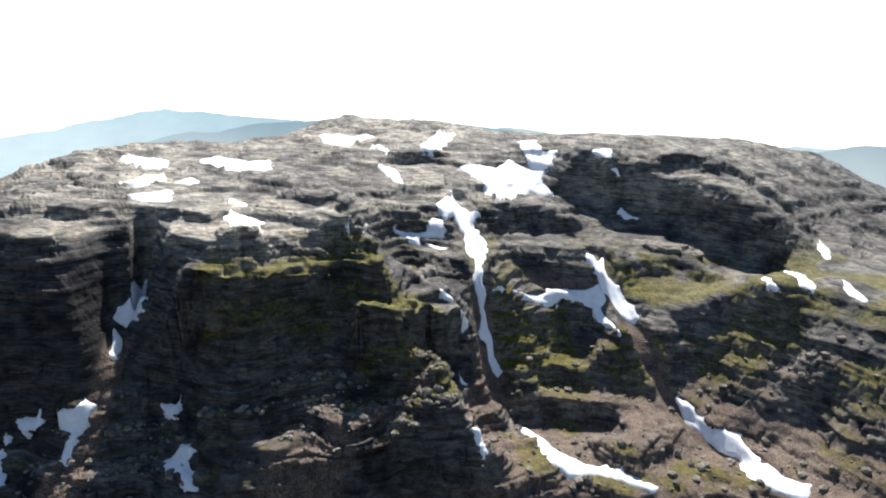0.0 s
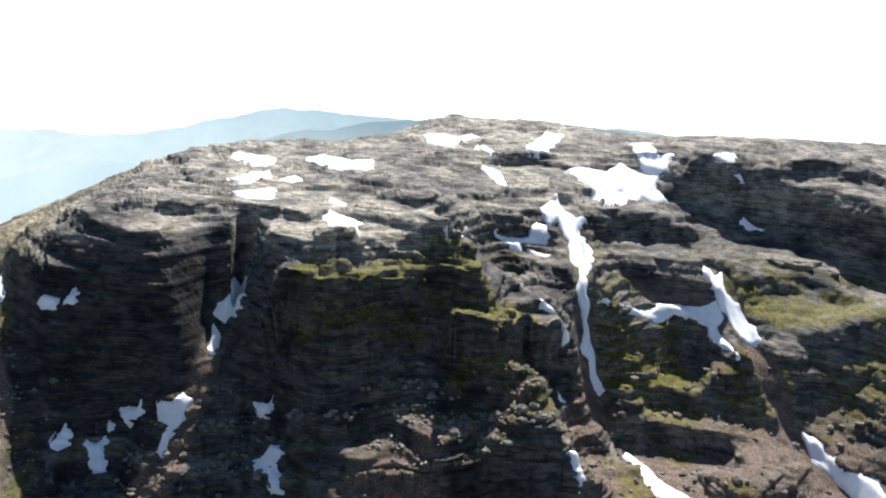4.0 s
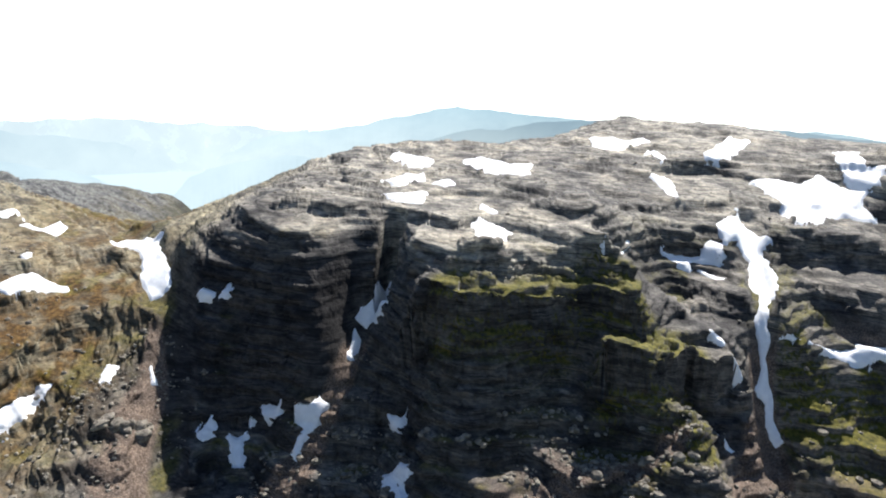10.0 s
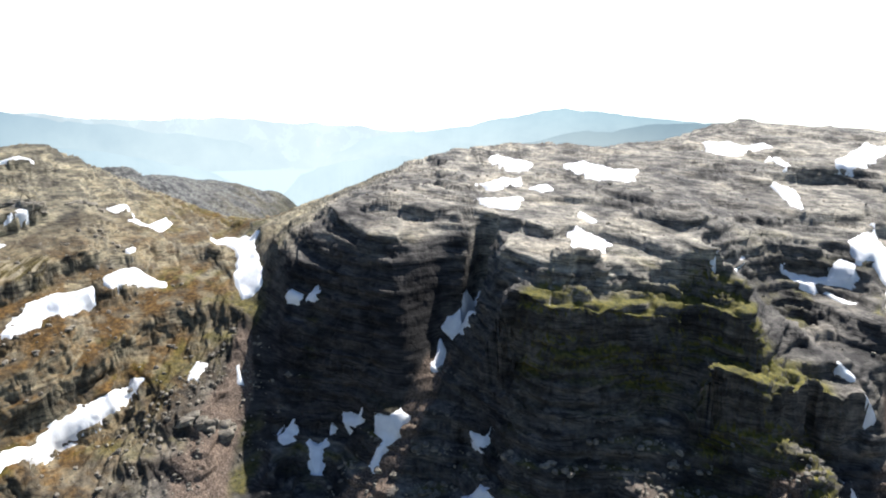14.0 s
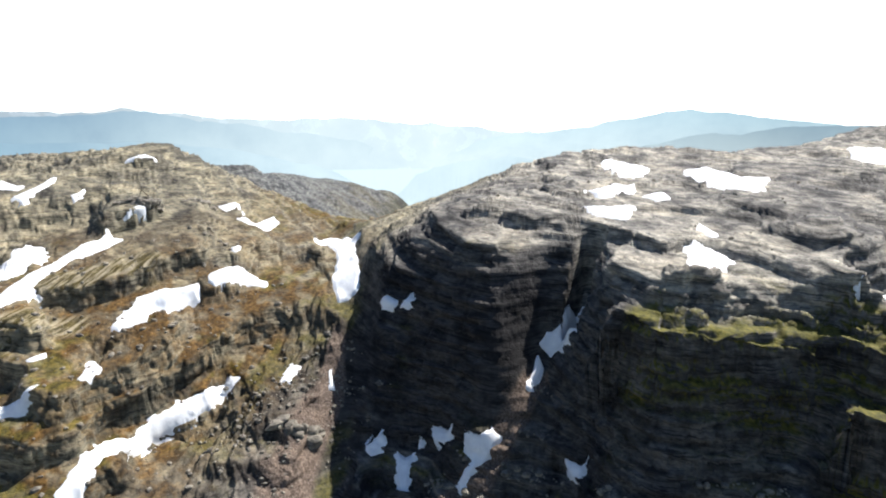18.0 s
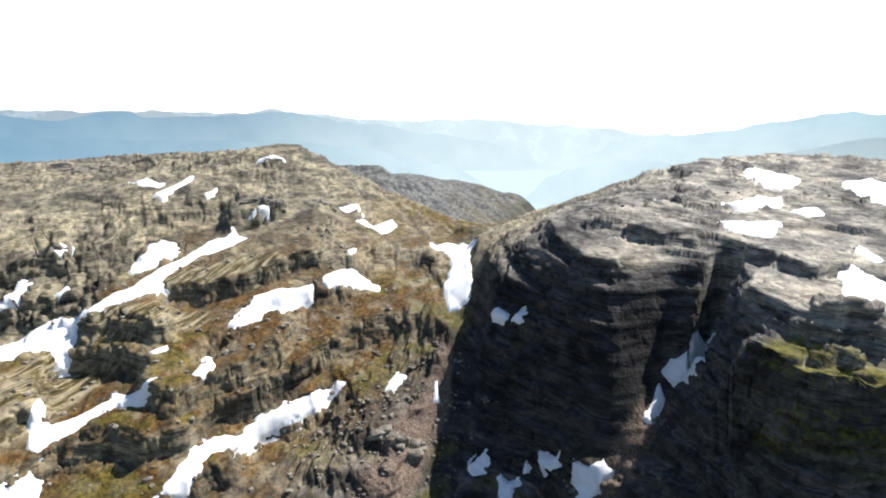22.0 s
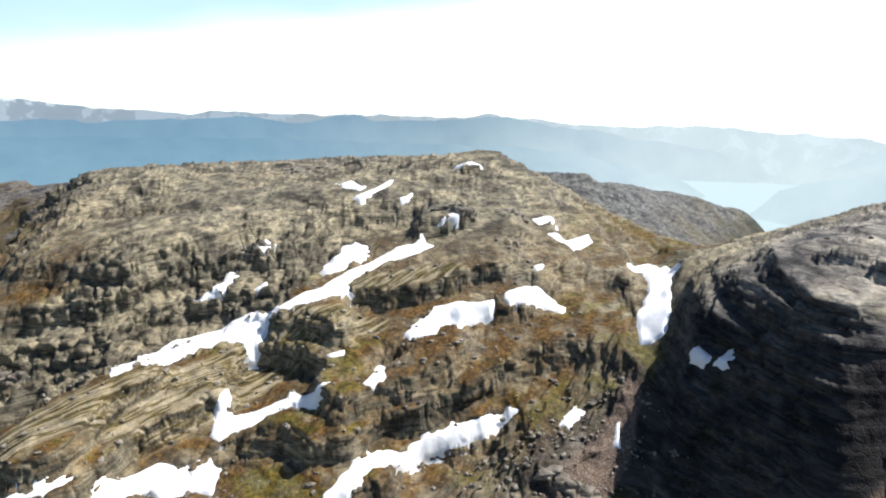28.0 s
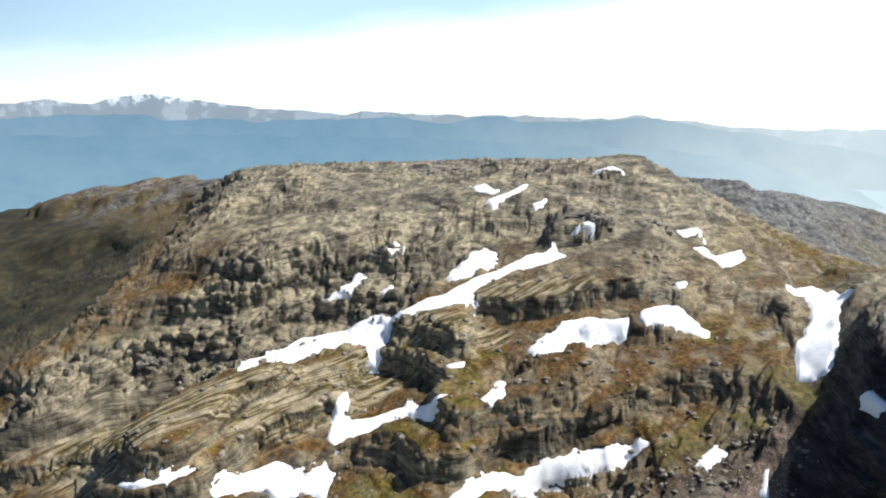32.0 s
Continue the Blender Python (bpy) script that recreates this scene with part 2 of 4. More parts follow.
# ---- landform: named ridge, rim, ledge and foot lines of the two hills (metres) ----
LINES = {
    "massif_foot": [(-98, 226, -131), (-57, 241, -127), (-18, 259, -121), (77, 268, -145)],
    "massif_face": [(-165, 250, -78), (8, 311, -91)],
    "massif_rim": [(-204, 280, -53), (-93, 285, -55), (-82, 301, -56), (-30, 314, -71), (0, 387, -63)],
    "massif_top": [(-230, 340, -50), (-262, 432, -45), (-212, 450, -34), (-193, 433, -40), (-140, 438, -40), (-156, 496, -35), (-232, 513, -39), (-57, 343, -45), (-93, 320, -52), (-60, 500, -32), (-122, 567, -28), (-88, 606, -17), (-20, 600, -22), (70, 493, -31)],
    "east_crag": [(87, 467, -38), (122, 469, -37), (156, 454, -41), (182, 425, -55), (202, 397, -73), (66, 450, -58), (75, 440, -64), (113, 425, -80), (143, 408, -88), (168, 383, -96), (193, 367, -96), (242, 437, -90), (100, 500, -34), (180, 510, -37)],
    "east_slope": [(76, 360, -85), (47, 353, -100), (40, 390, -70), (121, 357, -104), (170, 334, -93), (74, 337, -124), (38, 303, -132), (107, 303, -144), (215, 300, -92), (240, 240, -130), (160, 260, -150)],
    "hill_lip": [(-191, 192, -120), (-229, 121, -113), (-243, 73, -112), (-234, 43, -99)],
    "hill_ledge": [(-234, 200, -102), (-227, 133, -103), (-241, 161, -96), (-266, 74, -95), (-262, 58, -96)],
    "hill_shelf": [(-250, 182, -89), (-257, 138, -91), (-272, 135, -86), (-272, 224, -72), (-264, 260, -76)],
    "hill_slope": [(-300, 196, -66), (-311, 185, -69), (-317, 221, -61), (-338, 210, -54), (-377, 138, -55), (-331, 95, -80), (-338, 67, -62), (-315, 40, -98), (-334, 14, -90)],
    "hill_crest": [(-429, 277, -31), (-430, 308, -45), (-469, 201, -47), (-526, 149, -54), (-636, 235, -48), (-560, 330, -55), (-733, 51, -64), (-675, 123, -59), (-502, 333, -47), (-450, 60, -66)],
    "saddle": [(-308, 309, -76), (-350, 370, -88), (-440, 420, -104), (-624, 508, -112), (-680, 494, -90), (-900, 900, -260)],
    "valley": [(0, 120, -178), (-100, 130, -170), (-165, 120, -160), (-180, 0, -160), (0, 0, -190), (150, 150, -175), (-250, -80, -190), (-500, -300, -260), (-1087, -361, -203), (-972, -244, -211), (-761, -231, -215), (-590, -171, -203), (-954, -172, -186)],
    "east_skyline": [(37, 599, -27), (79, 585, -30), (128, 566, -31), (193, 568, -33), (261, 584, -38), (336, 614, -50), (344, 563, -73), (315, 487, -100), (282, 484, -87), (236, 418, -93)],
    "west_spur": [(-1186, -383, -186), (-1245, -369, -158), (-1272, -295, -138), (-1254, -170, -129), (-1173, -63, -116), (-1032, 25, -102)],
    "west_flank": [(-583, -11, -72), (-500, -13, -83), (-436, -20, -94), (-381, -26, -101), (-349, -38, -108), (-332, -40, -109)],
    "behind_flank": [(-671, -29, -147), (-587, -35, -166), (-521, -46, -185), (-465, -57, -200), (-430, -75, -215), (-412, -79, -224)],
    "front_step": [(-277, -15, -109), (-266, 3, -114), (-282, 17, -117), (-238, 10, -135), (-215, 40, -140)],
    "beyond_saddle": [(-721, 528, -84), (-821, 648, -106), (-856, 736, -127), (-858, 796, -142), (-856, 843, -156), (-844, 871, -166), (-824, 892, -181), (-701, 641, -138), (-703, 714, -166)],
    "lower_step": [(-57, 219, -133), (-30, 232, -128), (-5, 246, -122), (10, 248, -125), (-52, 214, -165), (-22, 222, -168), (5, 235, -165)],
    "back": [(-100, 760, -70), (100, 800, -90), (400, 800, -140), (-300, 620, -130), (-420, 700, -240), (-650, 900, -330), (-1600, 100, -330), (-950, 300, -150), (-1500, 1200, -420), (-1300, 700, -330)],
    "cleft": [(-131, 290, -52), (-125, 276, -77), (-135, 271, -91), (-131, 259, -101)],
    "cliff_foot": [(-158, 237, -123), (-176, 220, -128), (-159, 218, -135), (-137, 226, -129), (-106, 245, -121), (-47, 228, -133), (-33, 246, -120)],
    "brink": [(-82, 281, -53), (-43, 301, -55), (-38, 302, -56), (-30, 289, -70), (-20, 274, -86), (-17, 291, -87), (-130, 319, -46), (-112, 272, -57), (-90, 264, -59), (-83, 254, -67), (-68, 267, -69), (-55, 280, -71), (-44, 292, -69), (-66, 287, -61)],
    "face_ledges": [(-48, 272, -97), (-31, 267, -104), (-18, 281, -98), (-16, 299, -95), (-7, 304, -99), (-28, 272, -83), (0, 272, -103), (-143, 251, -84), (-197, 255, -70)],
    "west_rim": [(-178, 270, -54), (-154, 274, -57), (-144, 271, -62)],
    "chute": [(-17, 345, -85), (-3, 362, -79), (17, 343, -80), (15, 329, -97), (25, 311, -131), (9, 281, -134)],
    "west_ledges": [(-197, 253, -82), (-186, 254, -77), (-219, 248, -83), (-285, 236, -70), (-258, 235, -82), (-264, 200, -84), (-214, 217, -104), (-225, 197, -104), (-252, 159, -97), (-213, 209, -108), (-225, 155, -113), (-223, 194, -103)],
    "west_slabs": [(-347, 173, -69), (-300, 152, -78), (-281, 114, -95), (-249, 96, -111), (-262, 101, -100), (-266, 107, -103), (-324, 78, -89), (-354, 119, -65), (-240, 80, -114), (-383, 141, -56), (-330, 34, -88), (-349, 56, -66)],
    "east_snow": [(98, 334, -113), (87, 326, -116), (110, 307, -141), (138, 285, -154), (38, 274, -144), (14, 268, -141), (55, 271, -152), (22, 334, -83)],
}
CTRL = np.array([p for line in LINES.values() for p in line], float)


def ramp(v, a, b):
    t = np.clip((v - a) / (b - a), 0, 1)
    return t * t * (3 - 2 * t)


def kernel(d):
    return np.sqrt(d * d + 64.0)


def solve_land():
    d = np.hypot(CTRL[:, None, 0] - CTRL[None, :, 0], CTRL[:, None, 1] - CTRL[None, :, 1])
    n = len(CTRL)
    a = np.zeros((n + 1, n + 1))
    a[:n, :n] = kernel(d) - np.eye(n) * 1.5
    a[n, :n] = a[:n, n] = 1
    return np.linalg.solve(a, np.append(CTRL[:, 2], 0))


LAND = solve_land()


def land(x, y):
    """Smooth height of the ground."""
    x, y = np.asarray(x, float), np.asarray(y, float)
    z = np.full(x.shape, LAND[-1])
    for (cx, cy, _), w in zip(CTRL, LAND):
        z += w * kernel(np.hypot(x - cx, y - cy))
    out = ramp(np.hypot(x + 10, y - 40), 1550, 2600)
    return z + (-520 - z) * out


def hashed(ix, iy, seed):
    h = (ix.astype(np.int64) * 374761393 + iy.astype(np.int64) * 668265263 + seed * 974634777) & 0x7FFFFFFF
    h = ((h ^ (h >> 13)) * 1274126177) & 0x7FFFFFFF
    return ((h ^ (h >> 16)) & 0xFFFF) / 65535.0


def grain(x, y, seed):
    """Value noise, -1 to 1."""
    ix, iy = np.floor(x), np.floor(y)
    fx, fy = x - ix, y - iy
    fx, fy = fx * fx * (3 - 2 * fx), fy * fy * (3 - 2 * fy)
    a, b = hashed(ix, iy, seed), hashed(ix + 1, iy, seed)
    c, d = hashed(ix, iy + 1, seed), hashed(ix + 1, iy + 1, seed)
    return 2 * (a + (b - a) * fx + (c - a) * fy + (a - b - c + d) * fx * fy) - 1


def cloudy(x, y, size, octaves, seed):
    out, amp = 0.0, 1.0
    for k in range(octaves):
        c, s = math.cos(1.1 * k), math.sin(1.1 * k)
        out = out + amp * grain((x * c - y * s) / size, (x * s + y * c) / size, seed + k)
        size, amp = size * 0.5, amp * 0.5
    return out


def steps(h, levels, keen):
    """Ledges: what is added to a height h so that it falls in risers at the levels, and how near a riser it is."""
    levels = np.asarray(levels, float)
    k = np.clip(np.searchsorted(levels, h) - 1, 0, len(levels) - 2)
    lo, hi = levels[k], levels[k + 1]
    f = np.clip((h - lo) / (hi - lo), 0, 1)
    g = 0.5 + 0.5 * np.sinh(keen * (2 * f - 1)) / math.sinh(keen)
    return (g - f) * (hi - lo), ramp(np.abs(2 * f - 1), 0.45, 0.8)


WEST_BEDS = [-260, -230, -212, -200, -189, -178, -168, -157, -146.5, -137.5, -127, -116, -107, -97, -86, -74, -60, -40, 0, 60]
MASSIF_BEDS = [-300, -200, -182, -171, -160, -151, -140, -132, -121, -113, -103, -94, -83, -76, -66, -59, -50, -44, -36, -29, -20, 0, 60]


def joints(b, u, v, thick, long, seed):
    """Bedded rock split by joints: a random level for each block of each bed, and how near its cracks are."""
    b = b / thick
    b = b + 0.3 * np.sin(1.7 * b + seed)
    k = np.floor(b)
    u, v = u / long + 5.3 * hashed(k, k * 0, seed), v / long + 5.3 * hashed(k, k * 0 + 3, seed)
    iu, iv = np.floor(u), np.floor(v)
    level = hashed(iu * 7 + k * 131, iv * 3 + k * 57, seed + 1) - 0.5
    edge = np.minimum(0.5 - np.abs(u - iu - 0.5), 0.5 - np.abs(v - iv - 0.5)) * long
    edge = np.minimum(edge, (0.5 - np.abs(b - k - 0.5)) * thick)
    return level, edge


# gullies: a line in plan, its half width and its depth
GULLIES = [
    ([(-131, 297), (-129, 289), (-127, 279)], 6.0, 24.0),
    ([(-126, 280), (-134, 272), (-132, 260)], 5.0, 3.0),
    ([(-131, 262), (-131, 248), (-133, 232), (-138, 206)], 5.0, 1.5),
    ([(9, 408), (14, 372), (18, 345), (19, 328), (20, 316), (24, 308), (27, 300)], 8.0, 5.0),
    ([(84, 378), (92, 359), (97, 336), (107, 318), (113, 304), (123, 288), (134, 271)], 8.0, 5.0),
    ([(-330, 325), (-262, 280), (-208, 246), (-188, 214), (-170, 190)], 13.0, 5.0),
    ([(40, 362), (66, 355), (94, 345)], 6.0, 3.0),
    ([(-272, -25), (-277, -4), (-290, 12), (-296, 30)], 10.0, 12.0),
]


def near_line(x, y, line):
    near = np.full(np.shape(x), 1e9)
    for (ax, ay), (bx, by) in zip(line, line[1:]):
        t = np.clip(((x - ax) * (bx - ax) + (y - ay) * (by - ay)) / ((bx - ax) ** 2 + (by - ay) ** 2), 0, 1)
        near = np.minimum(near, np.hypot(x - ax - t * (bx - ax), y - ay - t * (by - ay)))
    return near


def carved(x, y):
    cut = np.zeros(np.shape(x))
    for line, wide, deep in GULLIES:
        near = near_line(x, y, line) + 0.22 * wide * grain(x / 9, y / 9, 17)
        cut = np.maximum(cut, deep * (1 - ramp(near, 0.25 * wide, wide)))
    return cut


# low cliffs that face the valley: their brink in plan, their drop, and the share of it that stands up behind
SCARPS = [
    ([(-56, 325), (-43, 342), (-30, 362), (-12, 377)], 7.0, 0.4), 
    ([(-41, 447), (-23, 460), (0, 464)], 8.0, 0.4), 
    ([(140, 452), (171, 449), (208, 470), (236, 470), (246, 450)], 7.0, 0.4), ([(125, 340), (152, 336), (172, 316)], 9.0, 0.4),
    ([(25, 387), (57, 402), (84, 411)], 12.0, 0.4), ([(97, 366), (131, 388), (155, 372)], 6.0, 0.4),
    ([(-35, 277), (-21, 299), (3, 318)], 8.0, 0.4), ([(-86, 263), (-61, 279), (-36, 303)], 5.0, 0.4),
    ([(-318, 170), (-331, 206), (-330, 232)], 6.0, 0.4), ([(-290, 118), (-279, 138), (-262, 146)], 6.0, 0.4), ([(-234, 152), (-235, 176), (-240, 203)], 5.0, 0.4), ([(-328, 60), (-341, 87), (-344, 112)], 5.0, 0.4),
    ([(-56, 224), (-27, 235), (-10, 245), (7, 250)], 9.0, 0.1),
    ([(44, 314), (74, 317), (101, 324)], 8.0, 0.1),
    ([(31, 300), (57, 300), (84, 299)], 12.0, 0.1),
    ([(42, 333), (76, 343)], 5.0, 0.1),
    ([(114, 330), (143, 324)], 7.0, 0.1),
    ([(160, 295), (176, 278)], 8.0, 0.1),
    ([(-302, 153), (-288, 169), (-283, 181), (-285, 202), (-285, 232)], 6.0, 0.1),
    ([(-305, 118), (-287, 124), (-280, 130), (-260, 138)], 5.0, 0.1),
    ([(-228, 125), (-233, 147), (-233, 164), (-230, 185), (-236, 198)], 7.0, 0.1),
    ([(-259, 100), (-256, 119), (-245, 134)], 3.0, 0.1),
    ([(-235, 159), (-236, 176), (-238, 196)], 4.0, 0.1),
    ([(85, 455), (118, 447), (150, 431), (175, 405), (195, 383)], 16.0, 0.5),
]


def scarps(x, y):
    """Height added by the low cliffs: the ground behind a brink stands up, the ground before it drops."""
    out = np.zeros(np.shape(x))
    jag = np.asarray(2.2 * cloudy(x, y, 11, 3, 95))
    for line, drop, up in SCARPS:
        (x0, y0), (x1, y1) = line[0], line[-1]
        mx, my = (x0 + x1) / 2, (y0 + y1) / 2
        close = np.hypot(x - mx, y - my) < math.hypot(x1 - x0, y1 - y0) / 2 + 60
        px, py = x[close], y[close]
        d, side = np.full(px.shape, 1e9), np.ones(px.shape)
        for (ax, ay), (bx, by) in zip(line, line[1:]):
            ux, uy, n = bx - ax, by - ay, math.hypot(bx - ax, by - ay)
            t = np.clip(((px - ax) * ux + (py - ay) * uy) / n ** 2, 0, 1)
            q = np.hypot(px - ax - t * ux, py - ay - t * uy)
            near = q < d
            d = np.where(near, q, d)
            side = np.where(near, np.sign(ux * (py - ay) - uy * (px - ax)), side)
        s = d * side + jag[close]
        u = ((px - x0) * (x1 - x0) + (py - y0) * (y1 - y0)) / math.hypot(x1 - x0, y1 - y0)
        span = math.hypot(x1 - x0, y1 - y0)
        ends = ramp(u, -8, 8) * ramp(span - u, -8, 8)
        out[close] += ends * drop * np.where(s > 0, up, 1 - up) * np.tanh(s / 2.8) * (1 - ramp(np.abs(s), 4, 34))
    return out


# ledges on the brow of the cliff: brink in plan with its height, width of the ledge, drop before it
TERRACES = [
    ([(-101, 254, -63), (-84, 252, -67), (-69, 265, -69), (-56, 278, -70.5), (-44, 290, -69.5), (-29, 287, -71)], 7.5, 13.0),
    ([(-33, 268, -83), (-20, 271, -86), (-13, 283, -88), (-7, 296, -91), (3, 303, -95)], 8.0, 10.0),
]


def terraced(x, y, z, riser):
    jag = np.asarray(2.4 * cloudy(x, y, 8, 3, 101))
    for line, wide, drop in TERRACES:
        (x0, y0, _), (x1, y1, _) = line[0], line[-1]
        close = np.hypot(x - (x0 + x1) / 2, y - (y0 + y1) / 2) < math.hypot(x1 - x0, y1 - y0) / 2 + 45
        px, py, pz = x[close], y[close], z[close]
        d, side, level, end = np.full(px.shape, 1e9), np.ones(px.shape), np.zeros(px.shape), np.zeros(px.shape)
        for k, ((ax, ay, az), (bx, by, bz)) in enumerate(zip(line, line[1:])):
            ux, uy, n = bx - ax, by - ay, math.hypot(bx - ax, by - ay)
            raw = ((px - ax) * ux + (py - ay) * uy) / n ** 2
            t = np.clip(raw, 0, 1)
            q = np.hypot(px - ax - t * ux, py - ay - t * uy)
            near = q < d
            d, level = np.where(near, q, d), np.where(near, az + t * (bz - az), level)
            side = np.where(near, np.sign(ux * (py - ay) - uy * (px - ax)), side)
            past = np.maximum((k == 0) * -raw * n, (k == len(line) - 2) * (raw - 1) * n)
            end = np.where(near, np.maximum(past, 0), end)
        s = d * side + jag[close]
        fade = 1 - ramp(end + 2 * jag[close], -4, 16)
        on = fade * ramp(s, -0.8, 0.6) * (1 - ramp(s, 0.5 * wide, wide + 9))
        new_z = pz * (1 - on) + (level + 0.28 * s + 0.3 * jag[close]) * on
        before = fade * (1 - ramp(s, -2.2, 0.4)) * (1 - ramp(-s, 4, 24))
        z[close] = new_z - before * drop * 0.6
        riser[close] = np.maximum(riser[close] * (1 - on), before)
    return z, riser


def coarse(x, y, base=None):
    """The ground with its low cliffs, gullies and ledges: height, share of the western hill, calm, bed level, riser."""
    x, y = np.asarray(x, float), np.asarray(y, float)
    base = land(x, y) if base is None else base
    far = ramp(np.hypot(x + 10, y - 40), 650, 1500)
    wx, wy = cloudy(x, y, 60, 3, 11) * 9, cloudy(x, y, 60, 3, 23) * 9
    cut = carved(x, y)
    calm = (1 - 0.85 * ramp(cut, 0.3, 3.0)) * (0.15 + 0.85 * ramp(near_line(x, y, [(-145, 276), (-139, 248)]), 5, 13))
    bare = (1 - ramp(-x - 0.25 * y, 125, 160)) * ramp(base, -68, -56)
    z = base + scarps(x, y) + bare * (1 - far) * (1.6 * (0.45 - np.abs(cloudy(x * 0.35 + wx, y + wy, 17, 2, 63))) + 1.5 * cloudy(x * 0.6, y, 38, 2, 65))
    z = z + cloudy(x + wx, y + wy, 46, 2, 5) * 1.8 * (1 + 3 * far) + calm * 1.4 * (0.5 - np.abs(cloudy(x - wx, y + wy, 19, 2, 61)))
    # bedding: almost level on the massif, climbing northwards on the western hill
    west = ramp(-x - 0.25 * y, 135, 185)
    wob = cloudy(x, y, 40, 4, 31)
    bed = z + 0.104 * x - 0.174 * y
    dw, rw = steps(bed + wob * 1.8, WEST_BEDS, 4.2)
    dm, rm = steps(z + 0.06 * x - 0.03 * y + wob * 3.2, MASSIF_BEDS, 2.6)
    on = ramp(cloudy(x, y, 80, 2, 37), -0.6, 0.2)
    z = z + calm * (west * dw * 0.9 + (1 - west) * dm * (0.5 + 0.4 * on) * (1 - 0.35 * ramp(y, 300, 380)))
    riser = np.maximum(west * rw, (1 - west) * rm * (0.3 + 0.7 * on))
    z, riser = terraced(x, y, z, riser)
    return z - cut, west, calm, bed, riser


# ---- the ground: one sheet from under the camera to the horizon ----
MID = (-8.0, 40.0)
AZ = np.concatenate([np.linspace(-42, 122, 1760), np.linspace(122, 318, 60)[1:-1]])
ROWS = 620


def normals(co):
    du, dv = np.roll(co, -1, 0) - np.roll(co, 1, 0), np.gradient(co, axis=1)
    nor = np.cross(dv, du)
    nor /= np.linalg.norm(nor, axis=-1, keepdims=True) + 1e-9
    return np.where(nor[..., 2:] < 0, -nor, nor)


def blurred(v, n):
    """Mean over 2n+1 neighbours both ways."""
    for axis in (0, 1):
        pad = [(0, 0)] * v.ndim
        pad[axis] = (n + 1, n)
        c = np.cumsum(np.pad(v, pad, mode="edge"), axis=axis)
        hi, lo = [slice(None)] * v.ndim, [slice(None)] * v.ndim
        hi[axis], lo[axis] = slice(2 * n + 1, None), slice(None, -2 * n - 1)
        v = (c[tuple(hi)] - c[tuple(lo)]) / (2 * n + 1)
    return v


def lay_grid():
    """Rows of points along each azimuth, closest where the slope faces the open valley."""
    few = np.arange(0, len(AZ), 3)
    a = np.radians(AZ[few])[:, None]
    r = np.concatenate([np.geomspace(1.0, 100, 40)[:-1], np.linspace(100, 700, 400)[:-1], np.geomspace(700, 4900, 120)])[None, :]
    z = coarse(MID[0] - np.sin(a) * r, MID[1] + np.cos(a) * r)[0]
    el = np.arctan2(z, r)
    w = np.abs(np.diff(el, axis=1)) + 0.12 * np.diff(np.log(r), axis=1) * np.ones_like(el[:, 1:])
    w *= 1 + 5.0 * (r[:, 1:] > 130)
    w = blurred(w, 1)
    cum = np.concatenate([np.zeros((len(w), 1)), np.cumsum(w, axis=1)], axis=1)
    cum /= cum[:, -1:]
    want = np.linspace(0, 1, ROWS)
    rr = np.stack([np.interp(want, c, r[0]) for c in cum])
    at = np.interp(np.arange(len(AZ)), few, np.arange(len(few)))
    lo = np.minimum(at.astype(int), len(few) - 2)
    f = (at - lo)[:, None]
    rr = rr[lo] * (1 - f) + rr[lo + 1] * f
    a = np.radians(AZ)[:, None]
    return MID[0] - np.sin(a) * rr, MID[1] + np.cos(a) * rr


GX, GY = lay_grid()
BASE = land(GX, GY)
GZ, WEST, CALM, BED, RISER = coarse(GX, GY, BASE)
LOW = np.stack([GX, GY, GZ], -1)
NORMAL = blurred(normals(LOW), 2)
NORMAL /= np.linalg.norm(NORMAL, axis=-1, keepdims=True)
SLOPE = np.sqrt(np.maximum(1 - NORMAL[..., 2] ** 2, 0)) / np.maximum(NORMAL[..., 2], 0.12)


# the blocky wall above the main snow field
CRAG = [(-298, 0), (-310, 30), (-316, 70), (-332, 110), (-344, 146)]


